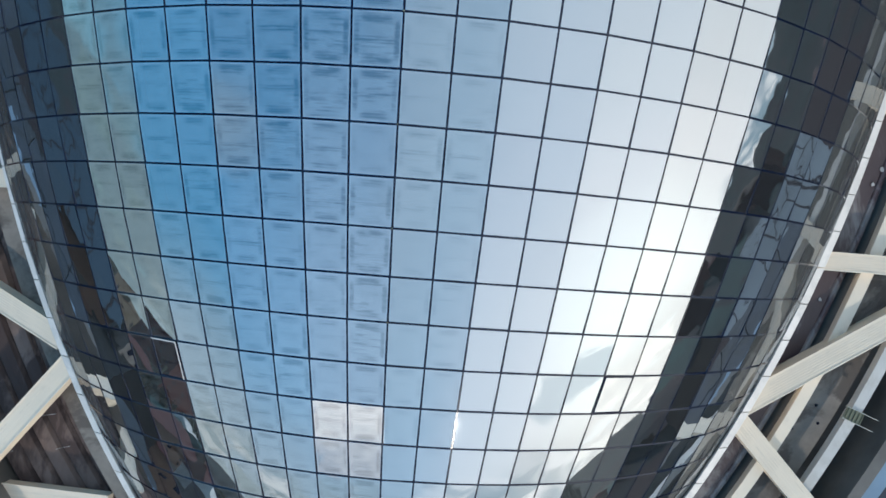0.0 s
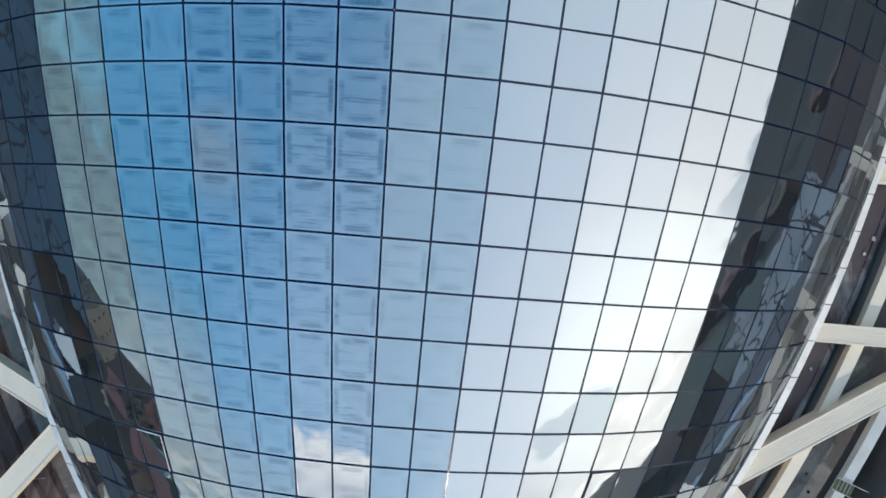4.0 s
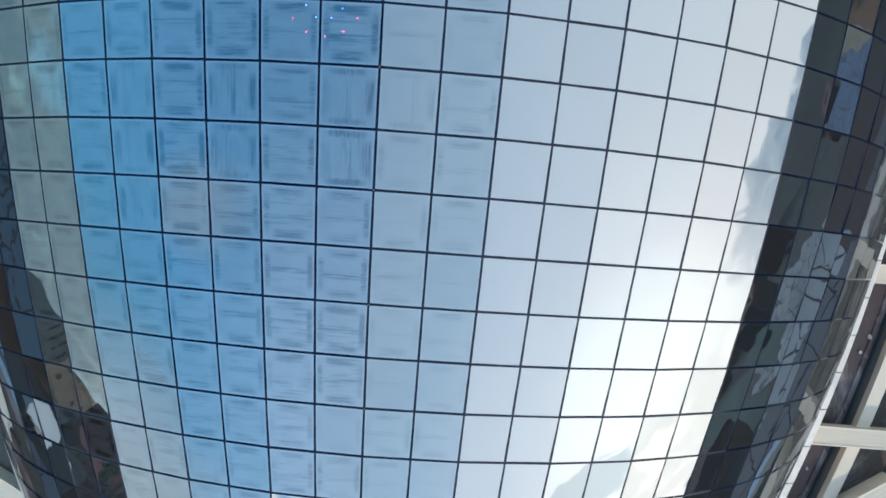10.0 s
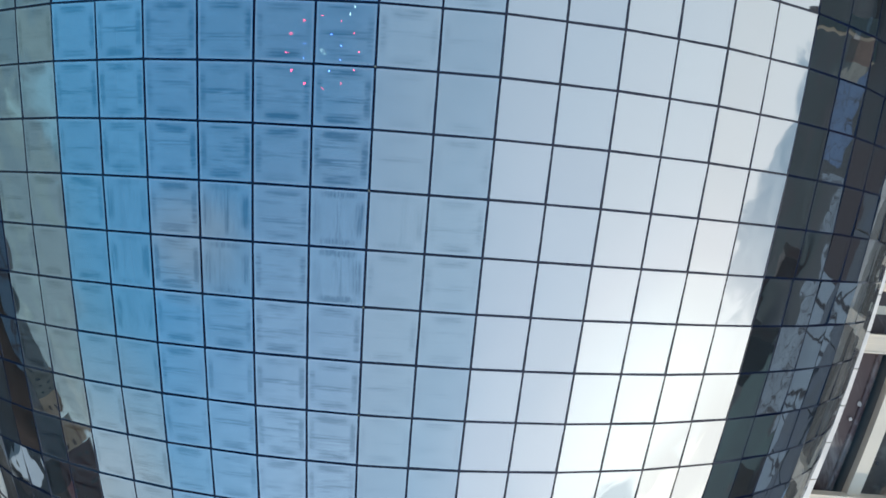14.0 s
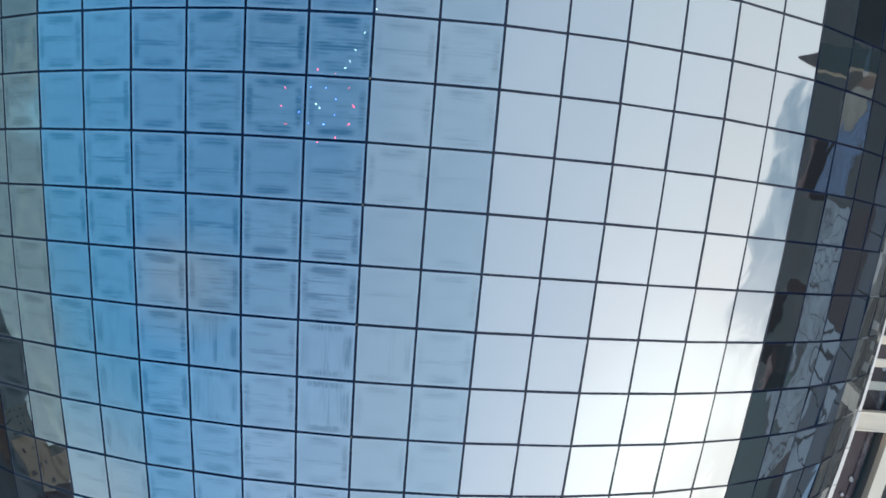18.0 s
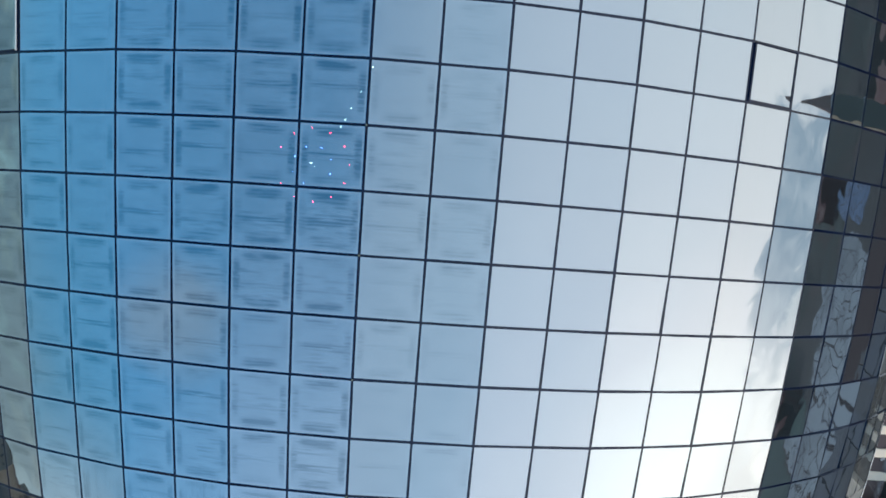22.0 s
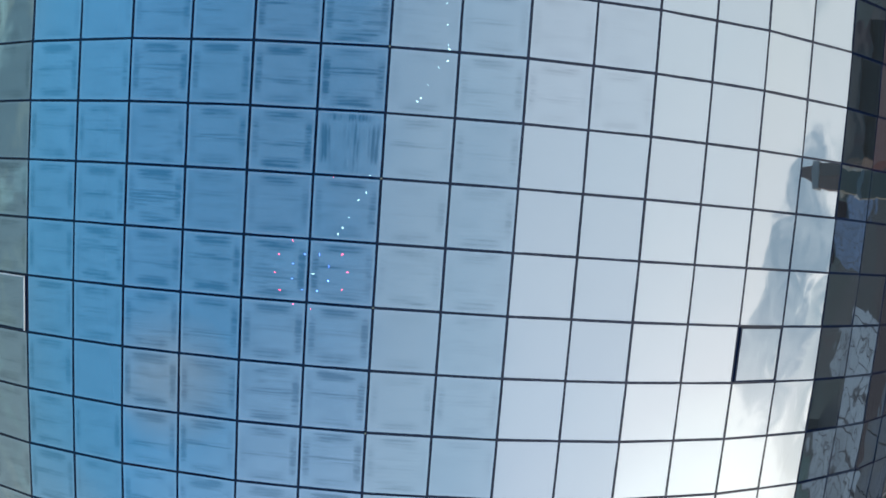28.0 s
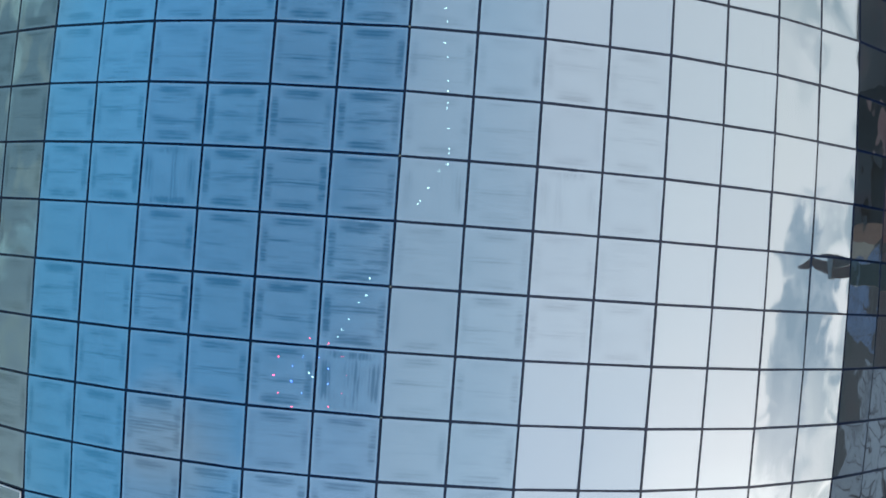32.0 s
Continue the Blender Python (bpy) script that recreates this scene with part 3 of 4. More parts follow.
# top-hung vents that stand ajar
for (c, r), sgn in VENTS.items():
    fm, half = facet(c)
    pts = [Vector(p) for p in pane_corners(r, half)]
    far = 1 if c > 0 else -1
    hinge = max(p.x * far for p in pts) * far
    zc = sum(p.z for p in pts) / 4
    swing = fm @ Matrix.Translation((hinge, 0, zc)) @ Matrix.Rotation(radians(1.3 * far), 4, "Y") @ Matrix.Translation((-hinge, 0, -zc))
    mid = sum(pts, Vector()) / 4
    vent = under(empty("vent_window"))
    vent.matrix_basis = swing @ Matrix.Translation(mid)
    vent["label"] = "mirror-glass vent window standing ajar"
    b2 = bmesh.new()
    inner = [(p - mid) * 0.95 + Vector((0, 0, 0.012)) for p in pts]
    pane_faces(b2, inner, b2.loops.layers.uv.new("UVMap"))
    part("pane", b2, glass_of(c), vent)
    b3 = bmesh.new()
    outer = [p - mid for p in pts]
    for i in range(4):
        a, b = outer[i], outer[(i + 1) % 4]
        a2, b2v = inner[i], inner[(i + 1) % 4]
        dn = Vector((0, 0, 0.07))
        up = Vector((0, 0, 0.012))
        vs = [b3.verts.new(v) for v in (a + up, b + up, b2v + up, a2 + up, a - dn, b - dn, b2v - dn, a2 - dn)]
        for f in ((0, 1, 2, 3), (7, 6, 5, 4), (0, 4, 5, 1), (2, 6, 7, 3)):
            b3.faces.new([vs[k] for k in f])
    part("frame", b3, MULLION, vent)
    # White strips stand in for light caught by the western frames' edges.
    if c < 0:
        for a, b in ((outer[1], outer[2]), (outer[2], outer[3])):
            b4 = bmesh.new()
            side = ((a + b) / 2).normalized() * 0.035
            sweep(b4, [[q + o for o in (Vector((0, 0, 0.013)), -side + Vector((0, 0, 0.013)), -side + Vector((0, 0, 0.03)), Vector((0, 0, 0.03)))] for q in (a, b)])
            part("seal_strip", b4, WHITE, vent, "white strip for the light on the frame's edge")

# ---------------------------------------------------------------- curb, gutter and the lattice beside the dome
Y0, Y1 = -34.0, 40.0


def seg(side, y, off, z):
    if off > 0.5:
        off -= 0.11
    elif side < 0:
        off -= 0.12
    return Vector((side * (edge_x(y) + off), y, z))


def strip(name, side, prof, mat, y0, y1, step=1.0):
    """A long piece that follows the dome's edge; prof: offset and height pairs, closed."""
    bm = bmesh.new()
    k = max(2, round((y1 - y0) / step))
    sweep(bm, [[seg(side, y0 + (y1 - y0) * i / k, o, z) for o, z in prof] for i in range(k + 1)])
    bmesh.ops.recalc_face_normals(bm, faces=bm.faces[:])
    return part(name, bm, mat)


for side in (1, -1):
    # white flashing in short panels along the springing
    curb = tagged(empty("edge_flashing", (side * 15, 0, EDGE)), "white sheet-metal flashing along the dome's edge", "flashing", "edge flashings")
    y = Y0
    inv = Matrix.Translation((-side * 15, 0, -EDGE))
    while y < 36:
        ln = 1.62
        p = strip("flashing_panel", side, ((-0.12, EDGE - 0.25), (-0.50, EDGE + 0.80), (-0.48, EDGE + 0.90), (-0.08, EDGE + 0.72), (-0.04, EDGE + 0.66), (-0.02, EDGE - 0.25)), WHITE, y + 0.022, y + ln - 0.022, 0.8)
        p.parent, p.matrix_parent_inverse = curb, inv
        y += ln
    # gutter membrane, deep dark trough, white edge beams, concrete slab, parapet, roof
    nm = {1: "east", -1: "west"}[side]
    tagged(strip("gutter_" + nm, side, ((0.0, EDGE - 0.35), (0.7, EDGE - 0.9), (1.78, EDGE - 1.0), (1.83, EDGE - 1.3), (0.0, EDGE - 1.2)), GUTTER if side > 0 else CONCRETE, Y0, Y1),
           "dark stained bitumen gutter beside the dome", "gutter", kind="structure")
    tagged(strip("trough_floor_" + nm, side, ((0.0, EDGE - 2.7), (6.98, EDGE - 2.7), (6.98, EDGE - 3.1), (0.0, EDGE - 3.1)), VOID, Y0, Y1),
           "dark concrete floor of the trough", "floor", kind="structure")
    tagged(strip("parapet_" + nm, side, ((7.0, EDGE - 5.0), (7.0, EDGE - 0.2), (7.6, EDGE - 0.2), (7.6, EDGE - 5.0)), PARAPET, Y0, Y1),
           "grey rendered parapet wall", "parapet", kind="structure")
tagged(strip("gutter_lip", 1, ((1.62, EDGE - 1.0), (1.68, EDGE - 0.93), (1.80, EDGE - 0.90), (1.92, EDGE - 0.94), (1.94, EDGE - 1.04), (1.80, EDGE - 1.08)), WET, Y0, Y1, 0.7),
       "rounded wet membrane lip along the gutter", "gutter lip", kind="structure")
tagged(strip("trough_wall", 1, ((1.90, EDGE - 2.1), (2.36, EDGE - 0.88), (2.36, EDGE - 1.0), (1.95, EDGE - 2.2)), PARAPET, Y0, Y1),
       "grey rendered sloping wall under the cream beam", "wall", kind="structure")
tagged(strip("edge_beam", 1, ((2.3, EDGE - 0.45), (2.88, EDGE - 0.45), (2.88, EDGE - 0.85), (2.3, EDGE - 0.85)), BEAM, Y0, Y1),
       "long cream steel beam beside the dome", "beam", "edge beams")
tagged(strip("edge_beam", 1, ((4.68, EDGE - 0.1), (5.22, EDGE - 0.1), (5.22, EDGE - 0.5), (4.68, EDGE - 0.5)), DULL, Y0, Y1),
       "long white steel beam beside the dome", "beam", "edge beams")
slab = tagged(empty("concrete_slab", (18, -20, EDGE - 1.25)), "stained grey concrete slab with dark discs for holes between two beams", "slab")
inv = Matrix.Translation((-18, 20, 1.25 - EDGE))
p = strip("slab_body", 1, ((3.15, EDGE - 1.25), (4.85, EDGE - 1.25), (4.85, EDGE - 1.6), (3.15, EDGE - 1.6)), CONCRETE, Y0, Y1)
p.parent, p.matrix_parent_inverse = slab, inv
# Dark discs laid on top stand in for the shade inside holes.
for k, (o, y) in enumerate(((3.80, -22.48), (4.36, -23.31), (3.36, -23.63), (3.7, -27.5), (3.6, -14.2), (3.9, -12.9))):
    bm = bmesh.new()
    bmesh.ops.create_cone(bm, cap_ends=True, segments=12, radius1=0.075, radius2=0.06, depth=0.02, matrix=Matrix.Translation(seg(1, y, o, EDGE - 1.236)))
    p = part("drain_hole", bm, MULLION)
    p.parent, p.matrix_parent_inverse = slab, inv

# white trusses that tie the dome's edge to the parapet
NODE_V, NODE_A, NODE_B = -23.1, -15.85, -8.65


def clad_beam(p, q, width, depth, ribs=6, relief=0.012):
    """A box beam with ribbed cladding on top, from p to q (top centre line)."""
    p, q = Vector(p), Vector(q)
    d = (q - p)
    ln = d.length
    x = d.normalized()
    y = Vector((0, 0, 1)).cross(x).normalized()
    z = x.cross(y)
    m = Matrix(((x.x, y.x, z.x, p.x), (x.y, y.y, z.y, p.y), (x.z, y.z, z.z, p.z), (0, 0, 0, 1)))
    th = tagged(empty("truss_beam"), "cream box beam with ribbed sheet cladding", "beam", "truss beams")
    th.matrix_basis = m
    bm = bmesh.new()
    box(bm, (0, -width / 2, -depth), (ln, width / 2, 0))
    bmesh.ops.bevel(bm, geom=bm.edges[:], offset=0.02, segments=1, affect="EDGES")
    part("body", bm, BEAM, th)
    for i in range(ribs):
        yy = -width / 2 + width * (i + 0.5) / ribs
        bm = bmesh.new()
        box(bm, (0.02, yy - width * 0.24 / ribs, -0.004), (ln - 0.02, yy + width * 0.24 / ribs, relief))
        part("rib", bm, BEAM, th)
    for s in (-1, 1):
        bm = bmesh.new()
        box(bm, (0, s * width / 2 - 0.03, -0.02), (ln, s * width / 2 + 0.03, 0.035))
        part("edge_trim", bm, BEAM, th)
    return th


for side in (1, -1):
    for yy in (NODE_A, NODE_B):
        yy += 0.0 if side > 0 else 0.8
        e = edge_x(yy)
        clad_beam((side * (e - 0.02), yy, EDGE + 0.02), (side * (e + 7.2), yy, EDGE + 0.02), 0.78, 0.75, 9, 0.012 if side > 0 else 0.004)
e = edge_x(NODE_V)
clad_beam((e + 0.05, NODE_V + 0.55, EDGE), (e + 7.2, NODE_V + 5.25, EDGE), 0.96, 0.9, 9)
clad_beam((e + 0.02, NODE_V - 0.15, EDGE + 0.01), (e + 5.85, NODE_V - 6.3, EDGE + 0.01), 0.84, 0.9, 7)
clad_beam((-13.3, -29.9, EDGE - 1.0), (-22.0, -29.6, EDGE - 1.0), 1.1, 0.6, 6, 0.004)
clad_beam((-15.4, -22.13, EDGE), (-23.2, -17.95, EDGE), 0.9, 0.8, 9, 0.004)
clad_beam((-14.92, -23.0, EDGE + 0.01), (-20.45, -30.1, EDGE + 0.01), 0.92, 0.8, 7, 0.004)

# maintenance bracket on the outer white beam
br = tagged(empty("grating_bracket", (20.03, -22.6, EDGE - 0.1)), "small galvanised grating bracket on a white beam", "bracket")
br.rotation_euler = (0, 0, radians(-21))
br.scale = (0.62, 0.62, 1.0)
for x0, x1 in ((-0.62, 0.02), (0.10, 0.72)):
    bm = bmesh.new()
    box(bm, (x0, -0.42, 0.0), (x1, 0.42, 0.05))
    part("plate", bm, METAL, br)
for k in range(2):
    bm = bmesh.new()
    box(bm, (-0.75, -0.47 + 0.9 * k, 0.0), (1.75, -0.42 + 0.9 * k, 0.09))
    part("rail", bm, GALV, br, "pale galvanised rail")
    bm = bmesh.new()
    box(bm, (-0.7, -0.52 + 0.9 * k, 0.0), (-0.63, -0.36 + 0.9 * k, 0.16))
    part("clamp", bm, GALV, br)
for k in range(5):
    bm = bmesh.new()
    box(bm, (-0.5 + 0.28 * k, -0.42, 0.05), (-0.46 + 0.28 * k, 0.42, 0.09))
    part("bar", bm, METAL, br)

# short pale louvre bars in the trough
for k in range(3):
    bm = bmesh.new()
    yy = -7.2 + 1.05 * k
    box(bm, (edge_x(yy) + 0.5, yy - 0.2, EDGE - 1.15), (edge_x(yy) + 4.6, yy + 0.2, EDGE - 0.9))
    bmesh.ops.bevel(bm, geom=bm.edges[:], offset=0.03, segments=1, affect="EDGES")
    tagged(part("louvre_bar", bm, BEAM), "short pale louvre bar across the dark trough", "louvre", "louvre bars")

# ribbed brown sheets in the western trough
for k in range(5):
    b = strip("corrugated_sheet", -1, ((1.60 + 1.05 * k, EDGE - 1.98), (1.76 + 1.05 * k, EDGE - 1.78), (2.10 + 1.05 * k, EDGE - 1.74), (2.46 + 1.05 * k, EDGE - 1.76), (2.63 + 1.05 * k, EDGE - 1.98), (2.1 + 1.05 * k, EDGE - 2.1)), BROWN, Y0, Y1)
    tagged(b, "brown-grey corrugated sheet beside the dome", "roof sheet", "corrugated sheets")

# rusted hole plate in the western gutter, thin wire ties on the sheets, torn scraps in the eastern gutter
bm = bmesh.new()
sweep(bm, [[seg(-1, y, o, EDGE - 0.35 - 0.55 * o / 0.7 + dz) for o, dz in ((0.08, 0.01), (0.50, 0.02), (0.50, 0.045), (0.08, 0.04))] for y in (-25.3, -24.9, -24.2, -23.7)])
tagged(part("rust_plate", bm, RUST), "rusted dark brown plate in the concrete gutter", "plate")
for x, y, turn in ((-16.7, -26.0, 12), (-15.9, -27.5, 18), (-18.6, -28.0, 25), (-17.3, -20.2, 10)):
    tie = tagged(empty("wire_tie", (x, y, EDGE - 1.74)), "thin pale wire tie on the corrugated sheets", "wire", "wire ties")
    tie.rotation_euler = (0, 0, radians(turn))
    bm = bmesh.new()
    sweep(bm, [[Vector((u, 0.012 * math.cos(q), 0.05 + 0.05 * math.sin(3 * u) + 0.012 * math.sin(q))) for q in (0, 1.57, 3.14, 4.71)] for u in (-0.3, -0.15, 0.0, 0.15, 0.3)])
    part("wire", bm, PALE, tie)
    for u in (-0.3, 0.3):
        bm = bmesh.new()
        box(bm, (u - 0.02, -0.02, -0.01), (u + 0.02, 0.02, 0.09))
        part("end_clip", bm, PALE, tie)
torn_rng = random.Random(3)
for o, y, sz in ((1.62, -11.5, 0.13), (1.45, -12.2, 0.09), (1.3, -17.6, 0.08), (1.5, -6.4, 0.10)):
    bm = bmesh.new()
    at = seg(1, y, o, EDGE - 0.96)
    pts = [Vector((sz * torn_rng.uniform(0.6, 1.2) * math.cos(q), sz * torn_rng.uniform(0.6, 1.2) * math.sin(q), 0.02 + torn_rng.uniform(0, 0.07))) + at for q in (0, 1.1, 2.2, 3.3, 4.4, 5.4)]
    sweep(bm, [[p - Vector((0, 0, 0.03)) for p in pts], pts])
    tagged(part("torn_scrap", bm, PALE), "torn pale scrap of sheet in the gutter", "scrap", "torn scraps")

# low roof beyond the parapets, in panels
LIP = solid("pale_blue_edge_sheet", (0.22, 0.31, 0.40), 0.5, 0.0, 0.15, 0.6, 20, 0.1)
for side in (1, -1):
    nm = {1: "east", -1: "west"}[side]
    roof = tagged(empty("annex_roof_" + nm, (side * 35, 0, EDGE - 1.6)), "blue-grey membrane roof in panels beside the dome", "roof", kind="structure")
    inv = Matrix.Translation((-side * 35, 0, -(EDGE - 1.6)))
    for i in range(2):
        for j in range(20):
            y = Y0 + j * 3.6
            o = 7.65 + i * 3.3
            p = strip("roof_panel", side, ((o + 0.05, EDGE - 0.5), (o + 3.22, EDGE - 0.5), (o + 3.22, EDGE - 0.62), (o + 0.05, EDGE - 0.62)), SHEET, y + 0.05, y + 3.55, 3.5)
            p.parent, p.matrix_parent_inverse = roof, inv
    lip = strip("roof_lip", side, ((7.68, EDGE - 0.48), (8.45, EDGE - 0.40), (8.45, EDGE - 0.34), (7.68, EDGE - 0.42)), LIP, Y0, Y1, 3.0)
    lip.parent, lip.matrix_parent_inverse = roof, inv
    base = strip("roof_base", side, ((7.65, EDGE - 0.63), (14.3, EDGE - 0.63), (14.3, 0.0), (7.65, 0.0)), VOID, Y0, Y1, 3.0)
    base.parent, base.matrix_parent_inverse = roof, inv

# ---------------------------------------------------------------- lights of the hall under the glass
ringx, ringy, ringz = -7.28, 6.12, 2.3
rig = tagged(empty("ring_light", (ringx, ringy, 0)), "round light rig with red, blue and white lamps", "light rig")
bulb = bmesh.new()
bmesh.ops.create_icosphere(bulb, subdivisions=2, radius=0.056)
bulb_r = finish(bulb, "red_lamp", RED)
bulb = bmesh.new()
bmesh.ops.create_icosphere(bulb, subdivisions=2, radius=0.05)
bulb_b = finish(bulb, "blue_lamp", BLUE)
bulb = bmesh.new()
bmesh.ops.create_icosphere(bulb, subdivisions=2, radius=0.062)
bulb_w = finish(bulb, "white_lamp", LAMPW)
for rad in (2.36, 1.27):
    bm = bmesh.new()
    k = 48
    sweep(bm, [[Vector(((rad + dx) * math.cos(a), (rad + dx) * math.sin(a), ringz - 0.14 + dz)) for dx, dz in ((-0.05, -0.05), (0.05, -0.05), (0.05, 0.05), (-0.05, 0.05))]
               for a in [2 * math.pi * i / k for i in range(k + 1)]], caps=False)
    part("hoop", bm, MULLION, rig)
for a in range(3):
    bm = bmesh.new()
    x, y = 2.36 * math.cos(2.1 * a), 2.36 * math.sin(2.1 * a)
    box(bm, (x - 0.05, y - 0.05, 0.01), (x + 0.05, y + 0.05, ringz - 0.1))
    part("post", bm, MULLION, rig)
for i in range(12):
    a = 2 * math.pi * (i + 0.5) / 12 + 0.33
    part("red_lamp", bulb_r, None, rig).location = (2.36 * math.cos(a), 2.36 * math.sin(a), ringz - 0.02)
for i in range(8):
    a = 2 * math.pi * (i + 0.5) / 8
    part("blue_lamp", bulb_b, None, rig).location = (1.27 * math.cos(a), 1.27 * math.sin(a), ringz - 0.03)
for x, y in ((0.15, -0.1), (-0.1, 0.12)):
    bm = bmesh.new()
    box(bm, (x - 0.03, y - 0.03, 0.01), (x + 0.03, y + 0.03, ringz - 0.05))
    part("post", bm, MULLION, rig)
    part("white_lamp", bulb_w, None, rig).location = (x, y, ringz)
STAIR = [[-3.86, 12.61], [-4.03, 11.51], [-4.51, 11.0], [-5.05, 9.9], [-5.39, 9.14], [-5.65, 8.69], [-1.11, 17.6], [-0.94, 17.83], [-0.53, 18.7], [0.08, 19.85], [0.6, 20.29], [0.65, 21.06], [0.6, 21.31], [0.47, 22.62], [0.3, 23.97], [0.35, 24.31], [0.29, 25.07], [0.21, 25.73], [0.1, 27.3], [-0.11, 28.17], [-0.06, 29.54], [-0.24, 30.42]]
for x, y in STAIR:
    th = tagged(empty("floor_lamp", (x, y, 0)), "small white lamp on a slim dark post", "lamp", "white stair lamps")
    bm = bmesh.new()
    box(bm, (-0.03, -0.03, 0.01), (0.03, 0.03, ringz - 0.06))
    part("post", bm, MULLION, th)
    part("bulb", bulb_w, None, th).location = (0, 0, ringz)

# ---------------------------------------------------------------- plaza, halls, woods and hills round the site
def plaza_material(name, low, high, stretch=(0.28, 1.0, 1.0)):
    m, n = material(name)
    out = n.add("ShaderNodeOutputMaterial")
    b = n.add("ShaderNodeBsdfPrincipled")
    coord = n.add("ShaderNodeTexCoord").outputs["Object"]
    v = n.add("ShaderNodeTexVoronoi")
    v.feature = "DISTANCE_TO_EDGE"
    v.inputs["Scale"].default_value = 0.19
    mp = n.add("ShaderNodeMapping")
    mp.inputs["Scale"].default_value = stretch
    n.link(coord, mp.inputs["Vector"])
    n.link(mp.outputs[0], v.inputs["Vector"])
    joint = n.ramp(v.outputs["Distance"], [(0.0, 1.0), (0.018, 1.0), (0.034, 0.0)])
    big = n.noise(coord, 0.02, 4.0)
    col = n.mix(n.ramp(big, [(0.35, 0.0), (0.65, 1.0)]), low, high)
    col = n.mix(n.math("MULTIPLY", n.noise(coord, 1.5, 3.0), 0.3), col, (0.12, 0.12, 0.13))
    n.link(n.mix(joint, col, (0.02, 0.02, 0.025)), b.inputs["Base Color"])
    b.inputs["Roughness"].default_value = 0.8
    b.inputs["Specular IOR Level"].default_value = 0.12
    n.link(b.outputs[0], out.inputs["Surface"])
    return m


PLAZA = plaza_material("jointed_plaza_concrete", (0.13, 0.15, 0.165), (0.24, 0.27, 0.29))
COURT = plaza_material("blue_jointed_court", (0.042, 0.088, 0.16), (0.07, 0.13, 0.225))
BLUEROOF = plaza_material("jointed_dark_blue_roof", (0.016, 0.042, 0.066), (0.027, 0.064, 0.10), (0.35, 0.6, 1.0))
HALLWALL = solid("brown_hall_render", (0.11, 0.08, 0.068), 0.8, 0.0, 0.3, 0.08, 2, 0.1, spec=0.08)
HILL = solid("wooded_hillside", (0.030, 0.041, 0.041), 0.95, 0.0, 0.45, 0.012, 0.09, 0.3, (0.046, 0.040, 0.042), spec=0.08)
bm = bmesh.new()
sweep(bm, [[Vector((x, y, z)) for x, y in ((52, -44), (112, -44), (150, -78), (255, -84), (275, -12), (140, -8), (112, -16), (52, -16))] for z in (-0.2, 0.12)])
tagged(part("avenue", bm, PLAZA), "pale jointed concrete avenue beside the building", "avenue", kind="structure")

bm = bmesh.new()
box(bm, (246, -7.9, -0.2), (430, 32, 0.14))
tagged(part("court", bm, COURT), "blue jointed court surface beside the avenue", "court", kind="structure")

EARTH = solid("bare_tan_earth", (0.21, 0.185, 0.145), 0.9, 0.0, 0.3, 0.02, 0.6, 0.2, (0.13, 0.115, 0.09), spec=0.08)
bm = bmesh.new()
box(bm, (276, 32.2, -0.2), (560, 58, 0.15))
tagged(part("field", bm, EARTH), "bare tan earth field beside the blue court", "field", kind="structure")
LAWN = solid("grey_green_lawn", (0.066, 0.099, 0.090), 0.95, 0.0, 0.3, 0.02, 0.5, 0.3, (0.052, 0.072, 0.070), spec=0.05)
bm = bmesh.new()
sweep(bm, [[Vector((x, y, z)) for x, y in ((114, -210), (290, -210), (288, -88), (258, -86), (153, -81), (114, -54))] for z in (-0.2, 0.10)])
tagged(part("lawn", bm, LAWN), "wide grey-green lawn beside the avenue", "lawn", kind="structure")
LOT = solid("dark_lot_asphalt", (0.038, 0.042, 0.044), 0.8, 0.0, 0.4, 0.03, 1.2, 0.2, (0.05, 0.034, 0.036), spec=0.08)
PALEROOF = solid("pale_roof_membrane", (0.52, 0.55, 0.55), 0.6, 0.0, 0.2, 0.1, 2, 0.1)
SLATE = solid("dark_slate_roof", (0.04, 0.042, 0.05), 0.7, 0.0, 0.3, 0.1, 2, 0.1, spec=0.08)
MAROON = solid("maroon_roof_sheet", (0.085, 0.036, 0.036), 0.6, 0.0, 0.3, 0.05, 2, 0.1, spec=0.08)
bm = bmesh.new()
box(bm, (38, -230, -0.3), (330, 230, 0.06))
tagged(part("car_park_east", bm, LOT), "dark asphalt lot beside the avenue", "car park", kind="structure")
bm = bmesh.new()
box(bm, (-300, -230, -0.3), (-38, 230, 0.06))
tagged(part("car_park_west", bm, LOT), "dark asphalt lot beside the blue-roofed halls", "car park", kind="structure")


def hall(x, y, lx, ly, h, wall, roof, label):
    th = tagged(empty("hall", (x, y, 0)), label, "building", "halls round the plaza")
    bm = bmesh.new()
    box(bm, (-lx / 2, -ly / 2, 0), (lx / 2, ly / 2, h))
    part("wall", bm, wall, th)
    bm = bmesh.new()
    k = 7
    sweep(bm, [[Vector((lx * 0.52 * math.cos(a), yy, h + 0.01 + lx * 0.06 * math.sin(a))) for a in [math.pi * i / k for i in range(k + 1)]] for yy in (-ly * 0.51, ly * 0.51)])
    part("roof", bm, roof, th)


